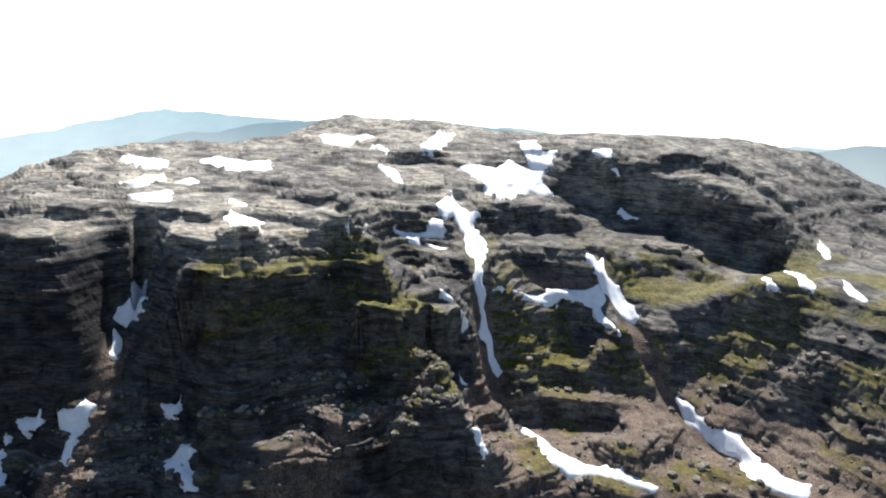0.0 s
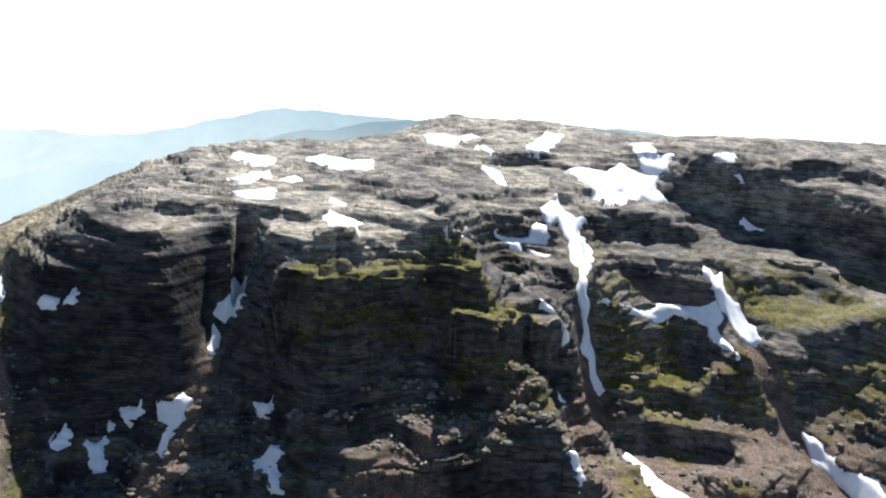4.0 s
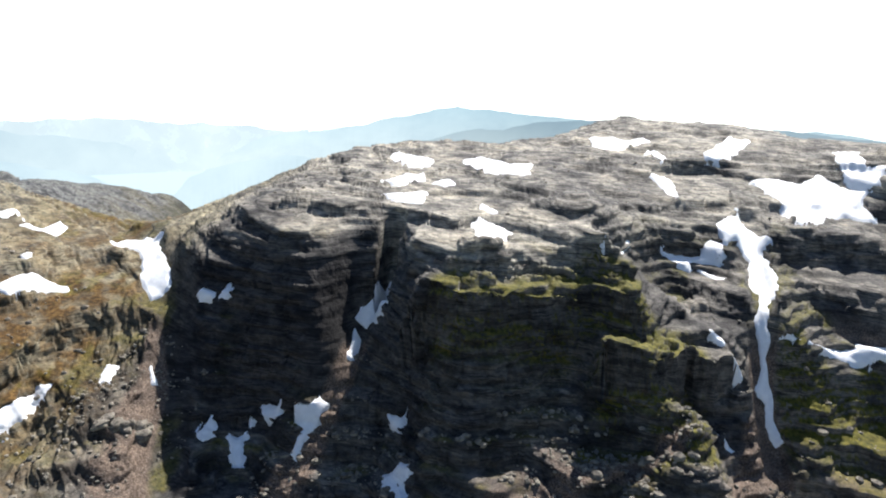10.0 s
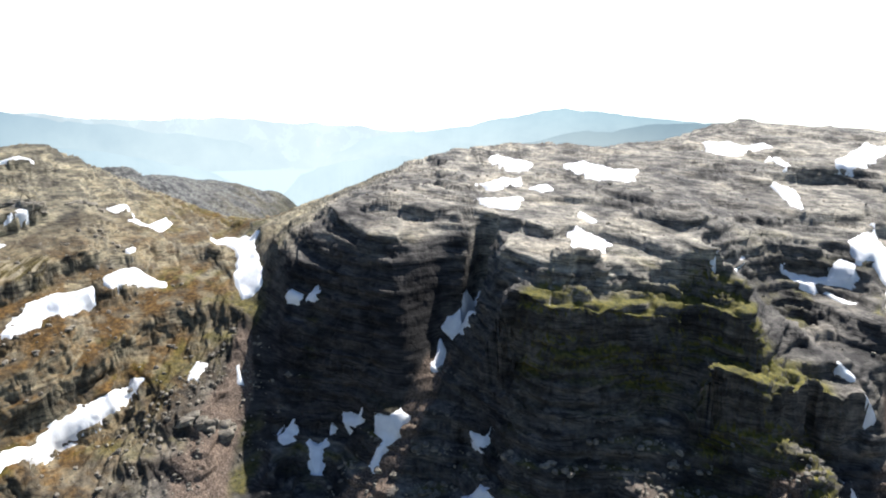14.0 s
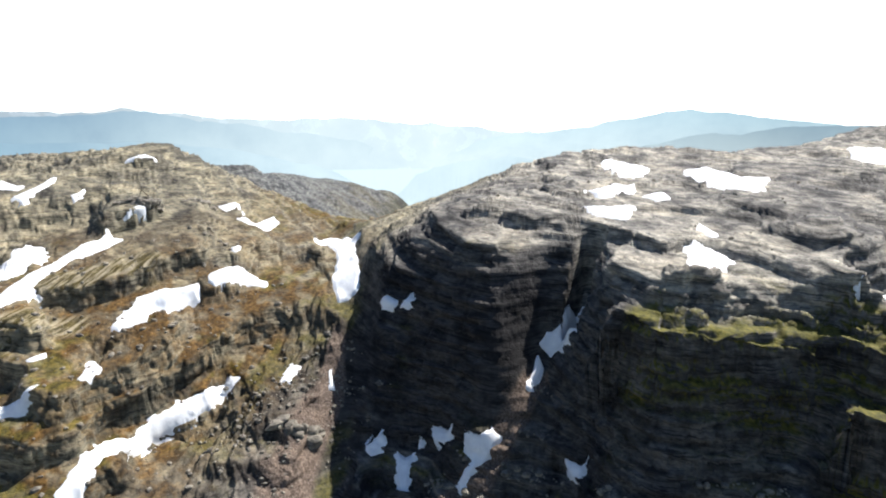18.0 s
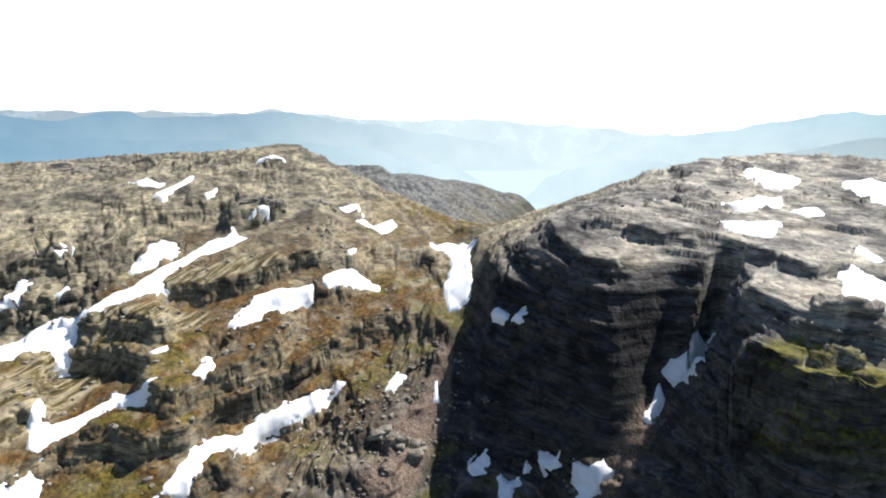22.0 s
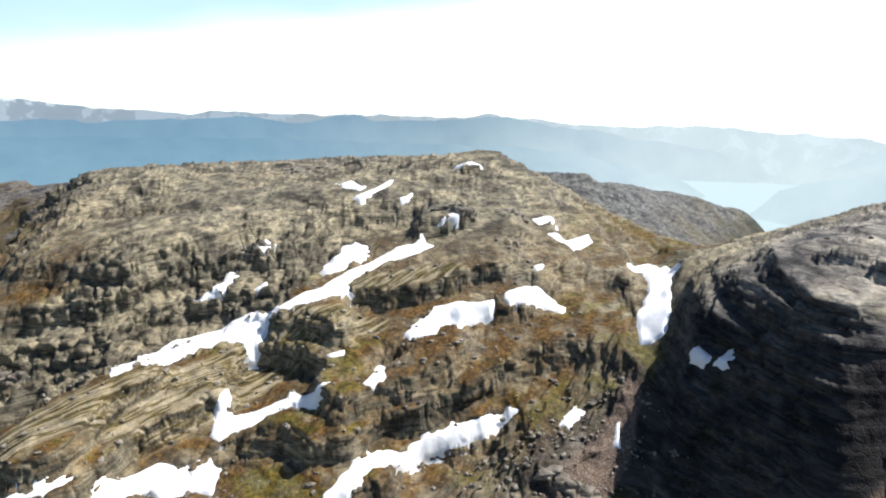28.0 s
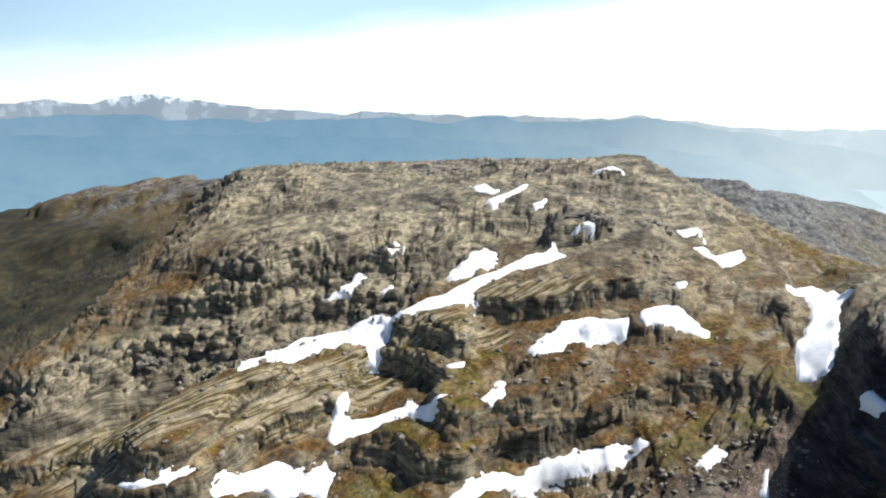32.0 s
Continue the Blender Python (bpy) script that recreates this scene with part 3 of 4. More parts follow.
def broken_rock():
    """How far the jointed rock stands out from the smooth ground, and how much of it is a bare face."""
    x, y, z = GX, GY, GZ
    near = 1 - ramp(np.hypot(x + 10, y - 40), 850, 1200)
    steep = ramp(SLOPE, 0.55, 1.2)
    crag = WEST * (1 - ramp(near_line(x, y, CRAG) + 6 * cloudy(x, y, 22, 2, 69), 20, 34))
    crag = np.maximum(crag, 0.5 * WEST * ramp(-x, 300, 345) * ramp(cloudy(x, y, 55, 2, 67), -0.5, 0.2) * near)
    face = np.clip(np.maximum(np.maximum(RISER, steep), crag), 0, 1)
    wob, wx, wy = cloudy(x, y, 40, 4, 31), cloudy(x, y, 14, 3, 41), cloudy(x, y, 14, 3, 43)
    b = z + (0.06 + 0.044 * WEST) * x - (0.03 + 0.144 * WEST) * y + 1.2 * wob
    turn = 0.3 + 0.9 * WEST
    u, v = x * np.cos(turn) + y * np.sin(turn) + 2.5 * wx, y * np.cos(turn) - x * np.sin(turn) + 2.5 * wy
    l1, e1 = joints(b, u * 0.62, v, 5.2, 9.0, 201)
    l2, e2 = joints(b + 0.4 * wx, u * 0.7 + wy, v + wx, 1.9, 3.6, 207)
    l3, e3 = joints(b + 0.8 * wx, u * 0.8 + 1.5 * wy, v + 1.5 * wx, 4.2, 5.6, 213)
    rough = CALM * (0.14 + 0.86 * face) * near * (1 - 0.55 * crag)
    out = rough * (2.0 * l1 + 0.7 * l2 - 0.9 * (1 - ramp(e1, 0.0, 0.9)) - 0.4 * (1 - ramp(e2, 0.0, 0.5)))
    # big rounded blocks with open joints
    out = out + CALM * crag * (3.4 * l3 - 2.4 * (1 - ramp(e3, 0.0, 1.5)) + 0.7 * ramp(e3, 0.6, 2.4))
    # sheets of bare rock that overlap like shingles, thick and thin
    for thick, high, long, seed in ((4.6, 1.7, 30, 49), (1.6, 0.5, 16, 47)):
        sheet = b / thick + 0.9 * cloudy(x * 0.3, y * (0.6 + 0.4 * WEST), long, 3, seed)
        f = sheet - np.floor(sheet)
        out = out + CALM * near * (1 - 0.6 * WEST) * (1 - 0.8 * crag) * (1 - 0.6 * ramp(x, 40, 75) * ramp(-z, 36, 50)) * high * (ramp(f, 0.0, 0.12) * (1 - f) - 0.45)
    return out + CALM * cloudy(x, y, 5, 3, 51) * (0.18 + 0.2 * face), face


OUT, FACE = broken_rock()
TOP = LOW + NORMAL * OUT[..., None]
SMOOTH_OUT = blurred(OUT, 7)


def grid_index(x, y):
    """The point of the grid nearest to a place in plan."""
    az = math.degrees(math.atan2(-(x - MID[0]), y - MID[1]))
    az = az + 360 if az < AZ[0] else az
    i = int(np.argmin(np.abs(AZ - az)))
    j = int(np.argmin((GX[i] - x) ** 2 + (GY[i] - y) ** 2))
    return i, j


def height(x, y):
    return np.array([TOP[grid_index(a, b)][2] for a, b in zip(np.ravel(x), np.ravel(y))]).reshape(np.shape(x))


def make_ground():
    x, y, base, face, west, slope = GX, GY, BASE, FACE, WEST, SLOPE
    flat = normals(TOP)[..., 2]
    soft = ramp(flat, 0.5, 0.8) * (1 - 0.8 * face)
    patch, broad = cloudy(x, y, 20, 4, 71), cloudy(x, y, 60, 3, 77)
    low = ramp(-base, 52, 66) * ramp(-y, -430, -340)
    along, across = 0.95 * y - 0.3 * x, -0.95 * x - 0.3 * y
    streak = grain(along * 0.03, across / 6, 87) + 0.6 * grain(along * 0.06, across / 2.8, 88) + 0.3 * cloudy(x, y, 3, 2, 86)
    gone = ramp(np.hypot(x + 10, y - 40), 520, 760)
    moss = soft * (0.7 * (1 - west) * low * ramp(patch, 0.0, 0.5) + west * ramp(0.6 * patch + 0.5 * streak + 0.5 * broad, -0.1, 0.4) * ramp(-base, 55, 80) * 0.6 * ramp(cloudy(x, y, 6, 3, 97), -0.5, 0.3))
    moss = np.maximum(moss * (1 - gone), 0.28 * gone * ramp(patch + 0.5 * broad, -0.3, 0.4) * ramp(-base, 115, 150))
    rim = np.zeros(x.shape)
    for line in MOSSY:
        rim = np.maximum(rim, 1 - ramp(near_line(x, y, line) + 3.5 * patch, 5, 12))
    east = ramp(x, 18, 30) * (1 - 0.25 * ramp(x, 95, 130)) * ramp(-base, 80, 94) * (1 - ramp(-base, 126, 140)) * (1 - ramp(y, 380, 420))
    moss = np.maximum(moss, east * ramp(flat, 0.42, 0.66) * ramp(patch + 0.4 * broad, -0.4, 0.2))
    moss = np.maximum(moss, 0.95 * rim * ramp(flat, 0.4, 0.62))
    heath = west * (1 - gone) * ramp(flat, 0.2, 0.5) * (1 - 0.4 * face) * ramp(0.6 * streak + 0.6 * cloudy(x, y, 26, 4, 83), -1.0, -0.3) * ramp(-base, 52, 82)
    heath = np.maximum(heath, 0.6 * gone * ramp(broad + patch, -0.4, 0.5) * ramp(-base, 100, 150))
    heath = np.maximum(heath, 0.16 * (1 - west) * soft * ramp(patch, -0.1, 0.4))
    heath = np.maximum(heath, 0.85 * west * (1 - gone) * ramp(-base - 6 * broad, 82, 94) * ramp(flat, 0.15, 0.42) * (1 - 0.35 * face) * ramp(patch, -0.9, -0.3))
    heath = heath * (1 - 0.55 * (1 - gone) * ramp(cloudy(x, y, 5, 3, 99), 0.0, 0.5)) * (1 - 0.8 * west * (1 - ramp(near_line(x, y, CRAG), 24, 34)))
    heath = heath * (1 - ramp(y, 280, 305) * ramp(x, -310, -285))
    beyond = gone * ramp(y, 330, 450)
    heath, moss = heath * (1 - 0.75 * beyond), moss * (1 - 0.55 * beyond * ramp(base, -190, -120))
    # the long bare slab under the main snow field, striped with moss
    slabby = np.zeros(x.shape)
    for line, wide in SLABS:
        slabby = np.maximum(slabby, 1 - ramp(near_line(x, y, line) + 3 * patch, 0.7 * wide, wide + 3))
    slabby = slabby * ramp(flat, 0.3, 0.6)
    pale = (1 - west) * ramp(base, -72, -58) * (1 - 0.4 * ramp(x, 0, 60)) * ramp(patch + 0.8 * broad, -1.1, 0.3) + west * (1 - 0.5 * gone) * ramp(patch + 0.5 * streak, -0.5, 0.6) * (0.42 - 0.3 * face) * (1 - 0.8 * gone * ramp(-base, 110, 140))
    # scree: the fans under the gullies, and the foot of the cliff
    scree = (1 - west) * ramp(-base, 112, 126) * (1 - 0.8 * face) * ramp(flat, 0.5, 0.72) * ramp(y, 150, 230) * ramp(x, -80, -40)
    fan = ramp(carved(x, y), 1.0, 4.0) * ramp(-base, 85, 100) * (1 - west) * ramp(x, -10, 5)
    for line, near, wide in FANS:
        along_fan = np.clip((line[0][1] - y) / (line[0][1] - line[-1][1]), 0, 1)
        fan = np.maximum(fan, 1 - ramp(near_line(x, y, line) + 1.5 * patch, 0.6 * (near + (wide - near) * along_fan), near + (wide - near) * along_fan))
    scree = np.maximum(np.maximum(scree, fan), 0.8 * ramp(-base, 138, 150)) * (1 - 0.92 * gone)
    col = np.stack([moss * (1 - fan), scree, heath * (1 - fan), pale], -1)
    n = len(AZ)
    i = np.arange(n)[:, None] * ROWS + np.arange(ROWS - 1)[None, :]
    j = (np.arange(n)[:, None] + 1) % n * ROWS + np.arange(ROWS - 1)[None, :]
    quads = np.stack([i, i + 1, j + 1, j], -1).reshape(-1)
    me = bpy.data.meshes.new("ground")
    me.vertices.add(n * ROWS)
    me.vertices.foreach_set("co", TOP.reshape(-1))
    k = len(quads) // 4
    me.loops.add(len(quads))
    me.polygons.add(k)
    me.polygons.foreach_set("loop_start", np.arange(k) * 4)
    me.loops.foreach_set("vertex_index", quads)
    me.update(calc_edges=True)
    # second term: unseen floor below the camera, darkened to cut bounce onto the cliff
    wood = np.maximum(gone * ramp(-base, 150, 190), ramp(-base, 152, 166) * (1 - ramp(y, 190, 225)) * ramp(x, -195, -180))
    # shade put into the colour of the steep north cliff's gneiss
    cliff_shade = (1 - west * ramp(-x, 190, 205)) * ramp(-base + 9 * ramp(-x, 105, 130), 55, 68) * (1 - ramp(x, -20, 30)) * ramp(slope, 0.4, 0.9) * (0.6 + 0.4 * ramp(-x, 128, 142))
    layer = me.color_attributes.new("cover_shade_haze", "FLOAT_COLOR", "POINT")
    layer.data.foreach_set("color", np.stack([np.clip(wood, 0, 1), west * (1 - gone), cliff_shade, beyond], -1).reshape(-1))
    layer = me.color_attributes.new("slab_cover", "FLOAT_COLOR", "POINT")
    layer.data.foreach_set("color", np.repeat(np.clip(0.95 * slabby, 0, 1)[..., None], 4, -1).reshape(-1))
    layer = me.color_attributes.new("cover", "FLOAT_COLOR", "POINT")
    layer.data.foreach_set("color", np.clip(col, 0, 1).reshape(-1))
    me.polygons.foreach_set("use_smooth", np.ones(k, bool))
    me.materials.append(M_GROUND)
    return tagged(new("ground", me), "grey banded gneiss hills with moss, heath and scree", "ground", kind="structure")


# mossy ledges above the cliff: lines in plan
MOSSY = [
    [(-86, 256), (-78, 259), (-66, 269), (-54, 282), (-43, 293), (-30, 291)],
    [(-31, 272), (-20, 276), (-15, 286), (-9, 298)],
    [(-30, 249), (-14, 257), (4, 268)],
]
# bare striped slabs of the western hill: a line in plan and its half width
SLABS = [
    ([(-262, 14), (-248, 40), (-257, 63), (-268, 90), (-282, 112)], 12.0),
    ([(-287, 125), (-280, 140), (-279, 155)], 8.0),
    ([(-303, 156), (-295, 178), (-289, 195)], 8.0),
]
# fans of loose stones: a line in plan, half width at its head and at its foot
FANS = [
    ([(-131, 262), (-131, 250), (-132, 236), (-136, 215), (-140, 200)], 2.5, 10.0),
    ([(-8, 262), (-30, 246), (-46, 232), (-60, 220)], 5.0, 9.0),
    ([(20, 312), (20, 296), (18, 280), (22, 262)], 4.0, 14.0),
    ([(-212, 236), (-200, 222), (-192, 205), (-180, 185)], 4.0, 12.0),
]
make_ground()


def grid_mesh(name, co, quads, mat):
    me = bpy.data.meshes.new(name)
    me.from_pydata([tuple(v) for v in co], [], [tuple(q) for q in quads])
    me.polygons.foreach_set("use_smooth", np.ones(len(quads), bool))
    me.materials.append(mat)
    return me


# ---- distance ----
def ridge(name, label, mat, radius, az0, az1, tops, foot, rough, reach, seed):
    """A far mountain range on an arc round the place: tops are (azimuth, height above the eye per 1000 m)."""
    az = np.linspace(az0, az1, 420)
    ta, th = zip(*tops)
    crest = np.interp(az, ta, th)
    crest = crest + rough * 1.5 * cloudy(az, az * 0 + seed, 3, 5, seed)
    co, quads = [], []
    rows = 14
    for k in range(rows):
        u = k / (rows - 1)
        r = radius - (420 + reach * ramp(az1 - az, 0.0, 9.0) * ramp(az - az0, 0.0, 9.0)) * (1 - u) ** 1.2
        zz = foot + (crest * radius / 1000 - foot) * u ** 1.3 + cloudy(az * 3, az * 0 + 9 * u, 6, 4, seed + 7) * 16 * math.sin(3.1 * u)
        co += list(zip(-np.sin(np.radians(az)) * r + MID[0], np.cos(np.radians(az)) * r + MID[1], zz))
    m = len(az)
    quads = [(k * m + i, k * m + i + 1, (k + 1) * m + i + 1, (k + 1) * m + i) for k in range(rows - 1) for i in range(m - 1)]
    return tagged(new(name, grid_mesh(name, co, quads, mat)), label, "mountain", kind="structure")
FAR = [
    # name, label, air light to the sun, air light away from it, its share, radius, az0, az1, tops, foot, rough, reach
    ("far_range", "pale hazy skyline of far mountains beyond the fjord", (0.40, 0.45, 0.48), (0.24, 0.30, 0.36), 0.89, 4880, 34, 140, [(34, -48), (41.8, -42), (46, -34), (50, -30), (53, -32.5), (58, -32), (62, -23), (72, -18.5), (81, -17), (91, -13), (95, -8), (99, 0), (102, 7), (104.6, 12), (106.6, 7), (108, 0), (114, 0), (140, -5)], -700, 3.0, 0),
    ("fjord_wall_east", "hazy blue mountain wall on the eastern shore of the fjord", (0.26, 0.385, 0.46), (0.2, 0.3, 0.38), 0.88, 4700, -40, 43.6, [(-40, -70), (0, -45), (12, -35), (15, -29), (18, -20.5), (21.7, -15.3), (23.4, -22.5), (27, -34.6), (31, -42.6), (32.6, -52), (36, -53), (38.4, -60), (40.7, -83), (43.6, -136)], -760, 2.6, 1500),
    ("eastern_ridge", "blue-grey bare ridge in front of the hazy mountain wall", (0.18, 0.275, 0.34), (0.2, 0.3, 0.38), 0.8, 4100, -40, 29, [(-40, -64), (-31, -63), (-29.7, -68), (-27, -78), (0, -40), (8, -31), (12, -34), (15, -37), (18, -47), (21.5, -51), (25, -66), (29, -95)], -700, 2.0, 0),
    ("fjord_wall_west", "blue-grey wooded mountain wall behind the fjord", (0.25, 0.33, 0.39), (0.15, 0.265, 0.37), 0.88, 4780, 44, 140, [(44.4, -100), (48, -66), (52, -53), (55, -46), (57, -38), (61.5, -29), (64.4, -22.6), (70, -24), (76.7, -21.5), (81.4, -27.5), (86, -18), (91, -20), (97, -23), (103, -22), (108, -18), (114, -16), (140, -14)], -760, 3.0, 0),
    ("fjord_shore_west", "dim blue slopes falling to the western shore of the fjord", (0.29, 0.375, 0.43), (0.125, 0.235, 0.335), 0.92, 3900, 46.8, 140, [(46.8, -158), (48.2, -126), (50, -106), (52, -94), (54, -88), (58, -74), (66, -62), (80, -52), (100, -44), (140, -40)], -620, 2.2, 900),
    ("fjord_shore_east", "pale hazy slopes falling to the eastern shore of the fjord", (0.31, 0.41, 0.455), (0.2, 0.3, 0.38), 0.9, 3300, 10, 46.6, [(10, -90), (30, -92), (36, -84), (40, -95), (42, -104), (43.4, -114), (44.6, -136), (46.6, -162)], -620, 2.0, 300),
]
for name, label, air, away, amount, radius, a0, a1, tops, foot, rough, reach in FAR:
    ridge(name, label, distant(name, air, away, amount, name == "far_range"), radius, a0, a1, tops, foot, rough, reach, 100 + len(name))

water_m, wnn, wll, wp = material("fjord_water")
wp.inputs["Base Color"].default_value, wp.inputs["Roughness"].default_value = (0.05, 0.12, 0.14, 1), 0.15
# the pale haze over the water is painted as a glow of its surface
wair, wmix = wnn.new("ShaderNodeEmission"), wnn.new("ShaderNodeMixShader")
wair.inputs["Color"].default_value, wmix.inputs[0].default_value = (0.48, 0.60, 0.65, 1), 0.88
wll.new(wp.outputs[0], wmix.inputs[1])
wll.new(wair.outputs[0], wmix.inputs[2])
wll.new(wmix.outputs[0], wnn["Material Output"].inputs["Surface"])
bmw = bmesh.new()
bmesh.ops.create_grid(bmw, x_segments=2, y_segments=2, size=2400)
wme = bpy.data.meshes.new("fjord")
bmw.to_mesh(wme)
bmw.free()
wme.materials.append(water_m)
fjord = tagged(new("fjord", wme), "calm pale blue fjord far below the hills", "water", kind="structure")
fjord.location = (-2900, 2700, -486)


# ---- snow ----
def snow(label, *outline, lift=0.0):
    """A patch of old snow lying on the ground inside an outline in plan."""
    p = np.array(outline, float)
    lo, hi = p.min(0) - 4, p.max(0) + 4
    ii, jj = np.nonzero((GX > lo[0]) & (GX < hi[0]) & (GY > lo[1]) & (GY < hi[1]))
    cut = slice(ii.min(), ii.max() + 1), slice(jj.min(), jj.max() + 1)
    x, y = GX[cut], GY[cut]
    inside, near = np.zeros(x.shape, bool), np.full(x.shape, 1e9)
    for (ax, ay), (bx, by) in zip(p, np.roll(p, -1, 0)):
        inside ^= ((ay > y) != (by > y)) & (x < (bx - ax) * (y - ay) / (by - ay + 1e-12) + ax)
        t = np.clip(((x - ax) * (bx - ax) + (y - ay) * (by - ay)) / ((bx - ax) ** 2 + (by - ay) ** 2 + 1e-9), 0, 1)
        near = np.minimum(near, np.hypot(x - ax - t * (bx - ax), y - ay - t * (by - ay)))
    s = np.where(inside, near, -near) * (1 + 1.2 * ramp(SLOPE[cut], 0.7, 2.0)) + cloudy(x, y, 3.5, 3, 91) * min(0.6, 0.08 * min(hi - lo)) + lift
    thick = np.clip(s * 0.7, -1.2, 0.8)
    out = np.maximum(SMOOTH_OUT[cut] + thick, np.where(s > 0, OUT[cut] + 0.25 * ramp(s, 0.0, 1.5) - 0.12, -9))
    co = LOW[cut] + NORMAL[cut] * out[..., None]
    keep = s > -0.9
    cell = keep[:-1, :-1] | keep[1:, :-1] | keep[:-1, 1:] | keep[1:, 1:]
    used = np.zeros(x.shape, bool)
    for a in (0, 1):
        for b in (0, 1):
            used[a:a + cell.shape[0], b:b + cell.shape[1]] |= cell
    ids = np.full(x.shape, -1)
    ids[used] = np.arange(used.sum())
    co = co[used]
    c = co.mean(0)
    ii, jj = np.nonzero(cell)
    quads = np.stack([ids[ii, jj], ids[ii, jj + 1], ids[ii + 1, jj + 1], ids[ii + 1, jj]], -1)
    ob = new("snow_patch", grid_mesh("snow_patch", co - c, quads.tolist(), M_SNOW))
    ob.location = c
    return tagged(ob, label, "snow", group="snow patches on the hills")



snow('sunlit patch of old white snow on bare rock', (-202.1, 430.4), (-196.3, 447.3), (-172.5, 432.9), (-155.5, 385.4), (-173.3, 397.1), (-192.2, 417.6))
snow('sunlit patch of old white snow on bare rock', (-164.6, 342.7), (-163.0, 372.6), (-150.8, 369.3), (-144.7, 355.9), (-151.4, 341.5))
snow('sunlit patch of old white snow on bare rock', (-149.5, 315.5), (-140.9, 329.5), (-134.7, 338.2), (-127.2, 317.1), (-138.4, 313.8))
snow('sunlit long field of old white snow on bare rock', (-155.3, 434.6), (-149.2, 454.6), (-120.7, 425.9), (-108.1, 428.9), (-94.6, 376.6), (-113.0, 375.8), (-133.9, 392.2))
snow('sunlit patch of old white snow on bare rock', (-139.7, 354.1), (-136.3, 366.6), (-126.7, 356.1), (-129.8, 348.3))
snow('sunlit patch of old white snow on bare rock', (-100.0, 312.8), (-92.6, 312.2), (-82.1, 306.4), (-81.0, 298.8), (-83.5, 272.4), (-96.6, 299.4))
snow('sunlit patch of old white snow on bare rock', (-107.0, 334.4), (-92.7, 322.8), (-93.9, 317.2), (-103.0, 325.5))
snow('sunlit patch of old white snow on bare rock', (-94.7, 517.6), (-78.8, 524.2), (-66.9, 514.8), (-57.5, 525.0), (-50.0, 513.6), (-63.2, 501.4), (-79.2, 485.7))
snow('sunlit patch of old white snow on bare rock', (-16.3, 473.1), (-4.0, 537.5), (9.0, 529.2), (6.6, 505.5), (-7.3, 462.2), (-14.9, 463.7))
snow('sunlit patch of old white snow on bare rock', (-50.4, 496.2), (-35.7, 461.7), (-37.6, 452.4), (-52.0, 490.9))
snow('sunlit patch of old white snow on bare rock', (-41.4, 433.0), (-34.6, 445.7), (-22.4, 408.1), (-28.5, 408.0))
snow('sunlit long field of old white snow on bare rock', (8.7, 443.6), (24.6, 452.5), (35.9, 453.4), (44.7, 469.0), (51.6, 460.7), (68.6, 459.8), (65.7, 450.5), (72.8, 441.8), (56.5, 435.8), (32.3, 405.1), (23.5, 430.5))
snow('sunlit patch of old white snow on bare rock', (54.1, 504.9), (65.1, 494.5), (68.5, 474.2), (77.9, 472.8), (72.4, 459.5), (61.1, 460.0), (54.6, 472.0))
snow('sunlit patch of old white snow on bare rock', (99.3, 460.0), (114.6, 472.1), (112.6, 454.9), (105.4, 456.2))
snow('sunlit patch of old white snow on bare rock', (111.1, 452.1), (113.9, 451.4), (117.1, 447.9), (115.0, 448.2))
snow('sunlit patch of old white snow on bare rock', (110.7, 440.1), (116.1, 439.8), (125.7, 433.6), (117.6, 432.9))
snow('sunlit long field of old white snow on bare rock', (-4.6, 390.1), (5.4, 411.6), (10.3, 401.8), (21.3, 387.0), (17.4, 384.4), (23.9, 364.2), (22.9, 346.8), (12.4, 358.4), (12.0, 377.0), (5.1, 384.5), (1.2, 378.2))
snow('sunlit patch of old white snow on bare rock', (-25.9, 366.0), (-19.9, 368.5), (-9.2, 374.3), (-6.2, 382.5), (0.3, 379.1), (0.2, 371.3), (-12.3, 370.2), (-13.6, 364.1), (-21.2, 362.9))
snow('sunlit patch of old white snow on bare rock', (-9.1, 367.9), (1.8, 361.5), (-1.3, 358.0))
snow('narrow bright ribbon of snow in the steep chute', (17.1, 354.9), (21.2, 353.4), (20.2, 334.0), (22.1, 330.5), (20.6, 327.4), (22.4, 322.9), (25.1, 320.2), (25.2, 316.5), (29.1, 312.6), (26.3, 311.6), (22.2, 313.9), (21.0, 317.6), (17.1, 317.5), (18.5, 324.6), (16.7, 330.7), (14.8, 333.7), lift=-0.35)
snow('sunlit patch of old white snow on bare rock', (24.3, 330.2), (39.8, 341.1), (54.4, 350.4), (55.0, 354.7), (75.7, 351.8), (83.5, 353.5), (87.3, 348.9), (83.6, 345.0), (89.2, 324.0), (81.1, 339.0), (77.8, 345.6), (64.6, 348.1), (42.8, 341.1))
snow('sunlit patch of old white snow on bare rock', (78.8, 362.6), (89.7, 376.1), (90.3, 362.3), (96.1, 358.7), (97.7, 352.5), (102.9, 341.6), (100.0, 337.8), (93.3, 341.2), (87.5, 350.1), (82.9, 354.0))
snow('sunlit long field of old white snow on bare rock', (113.4, 312.0), (119.7, 304.3), (125.1, 292.0), (136.6, 288.4), (138.5, 277.1), (142.5, 259.3), (151.3, 251.5), (146.3, 245.8), (136.0, 252.4), (128.9, 263.2), (133.7, 279.8), (125.8, 285.9), (115.8, 300.9))
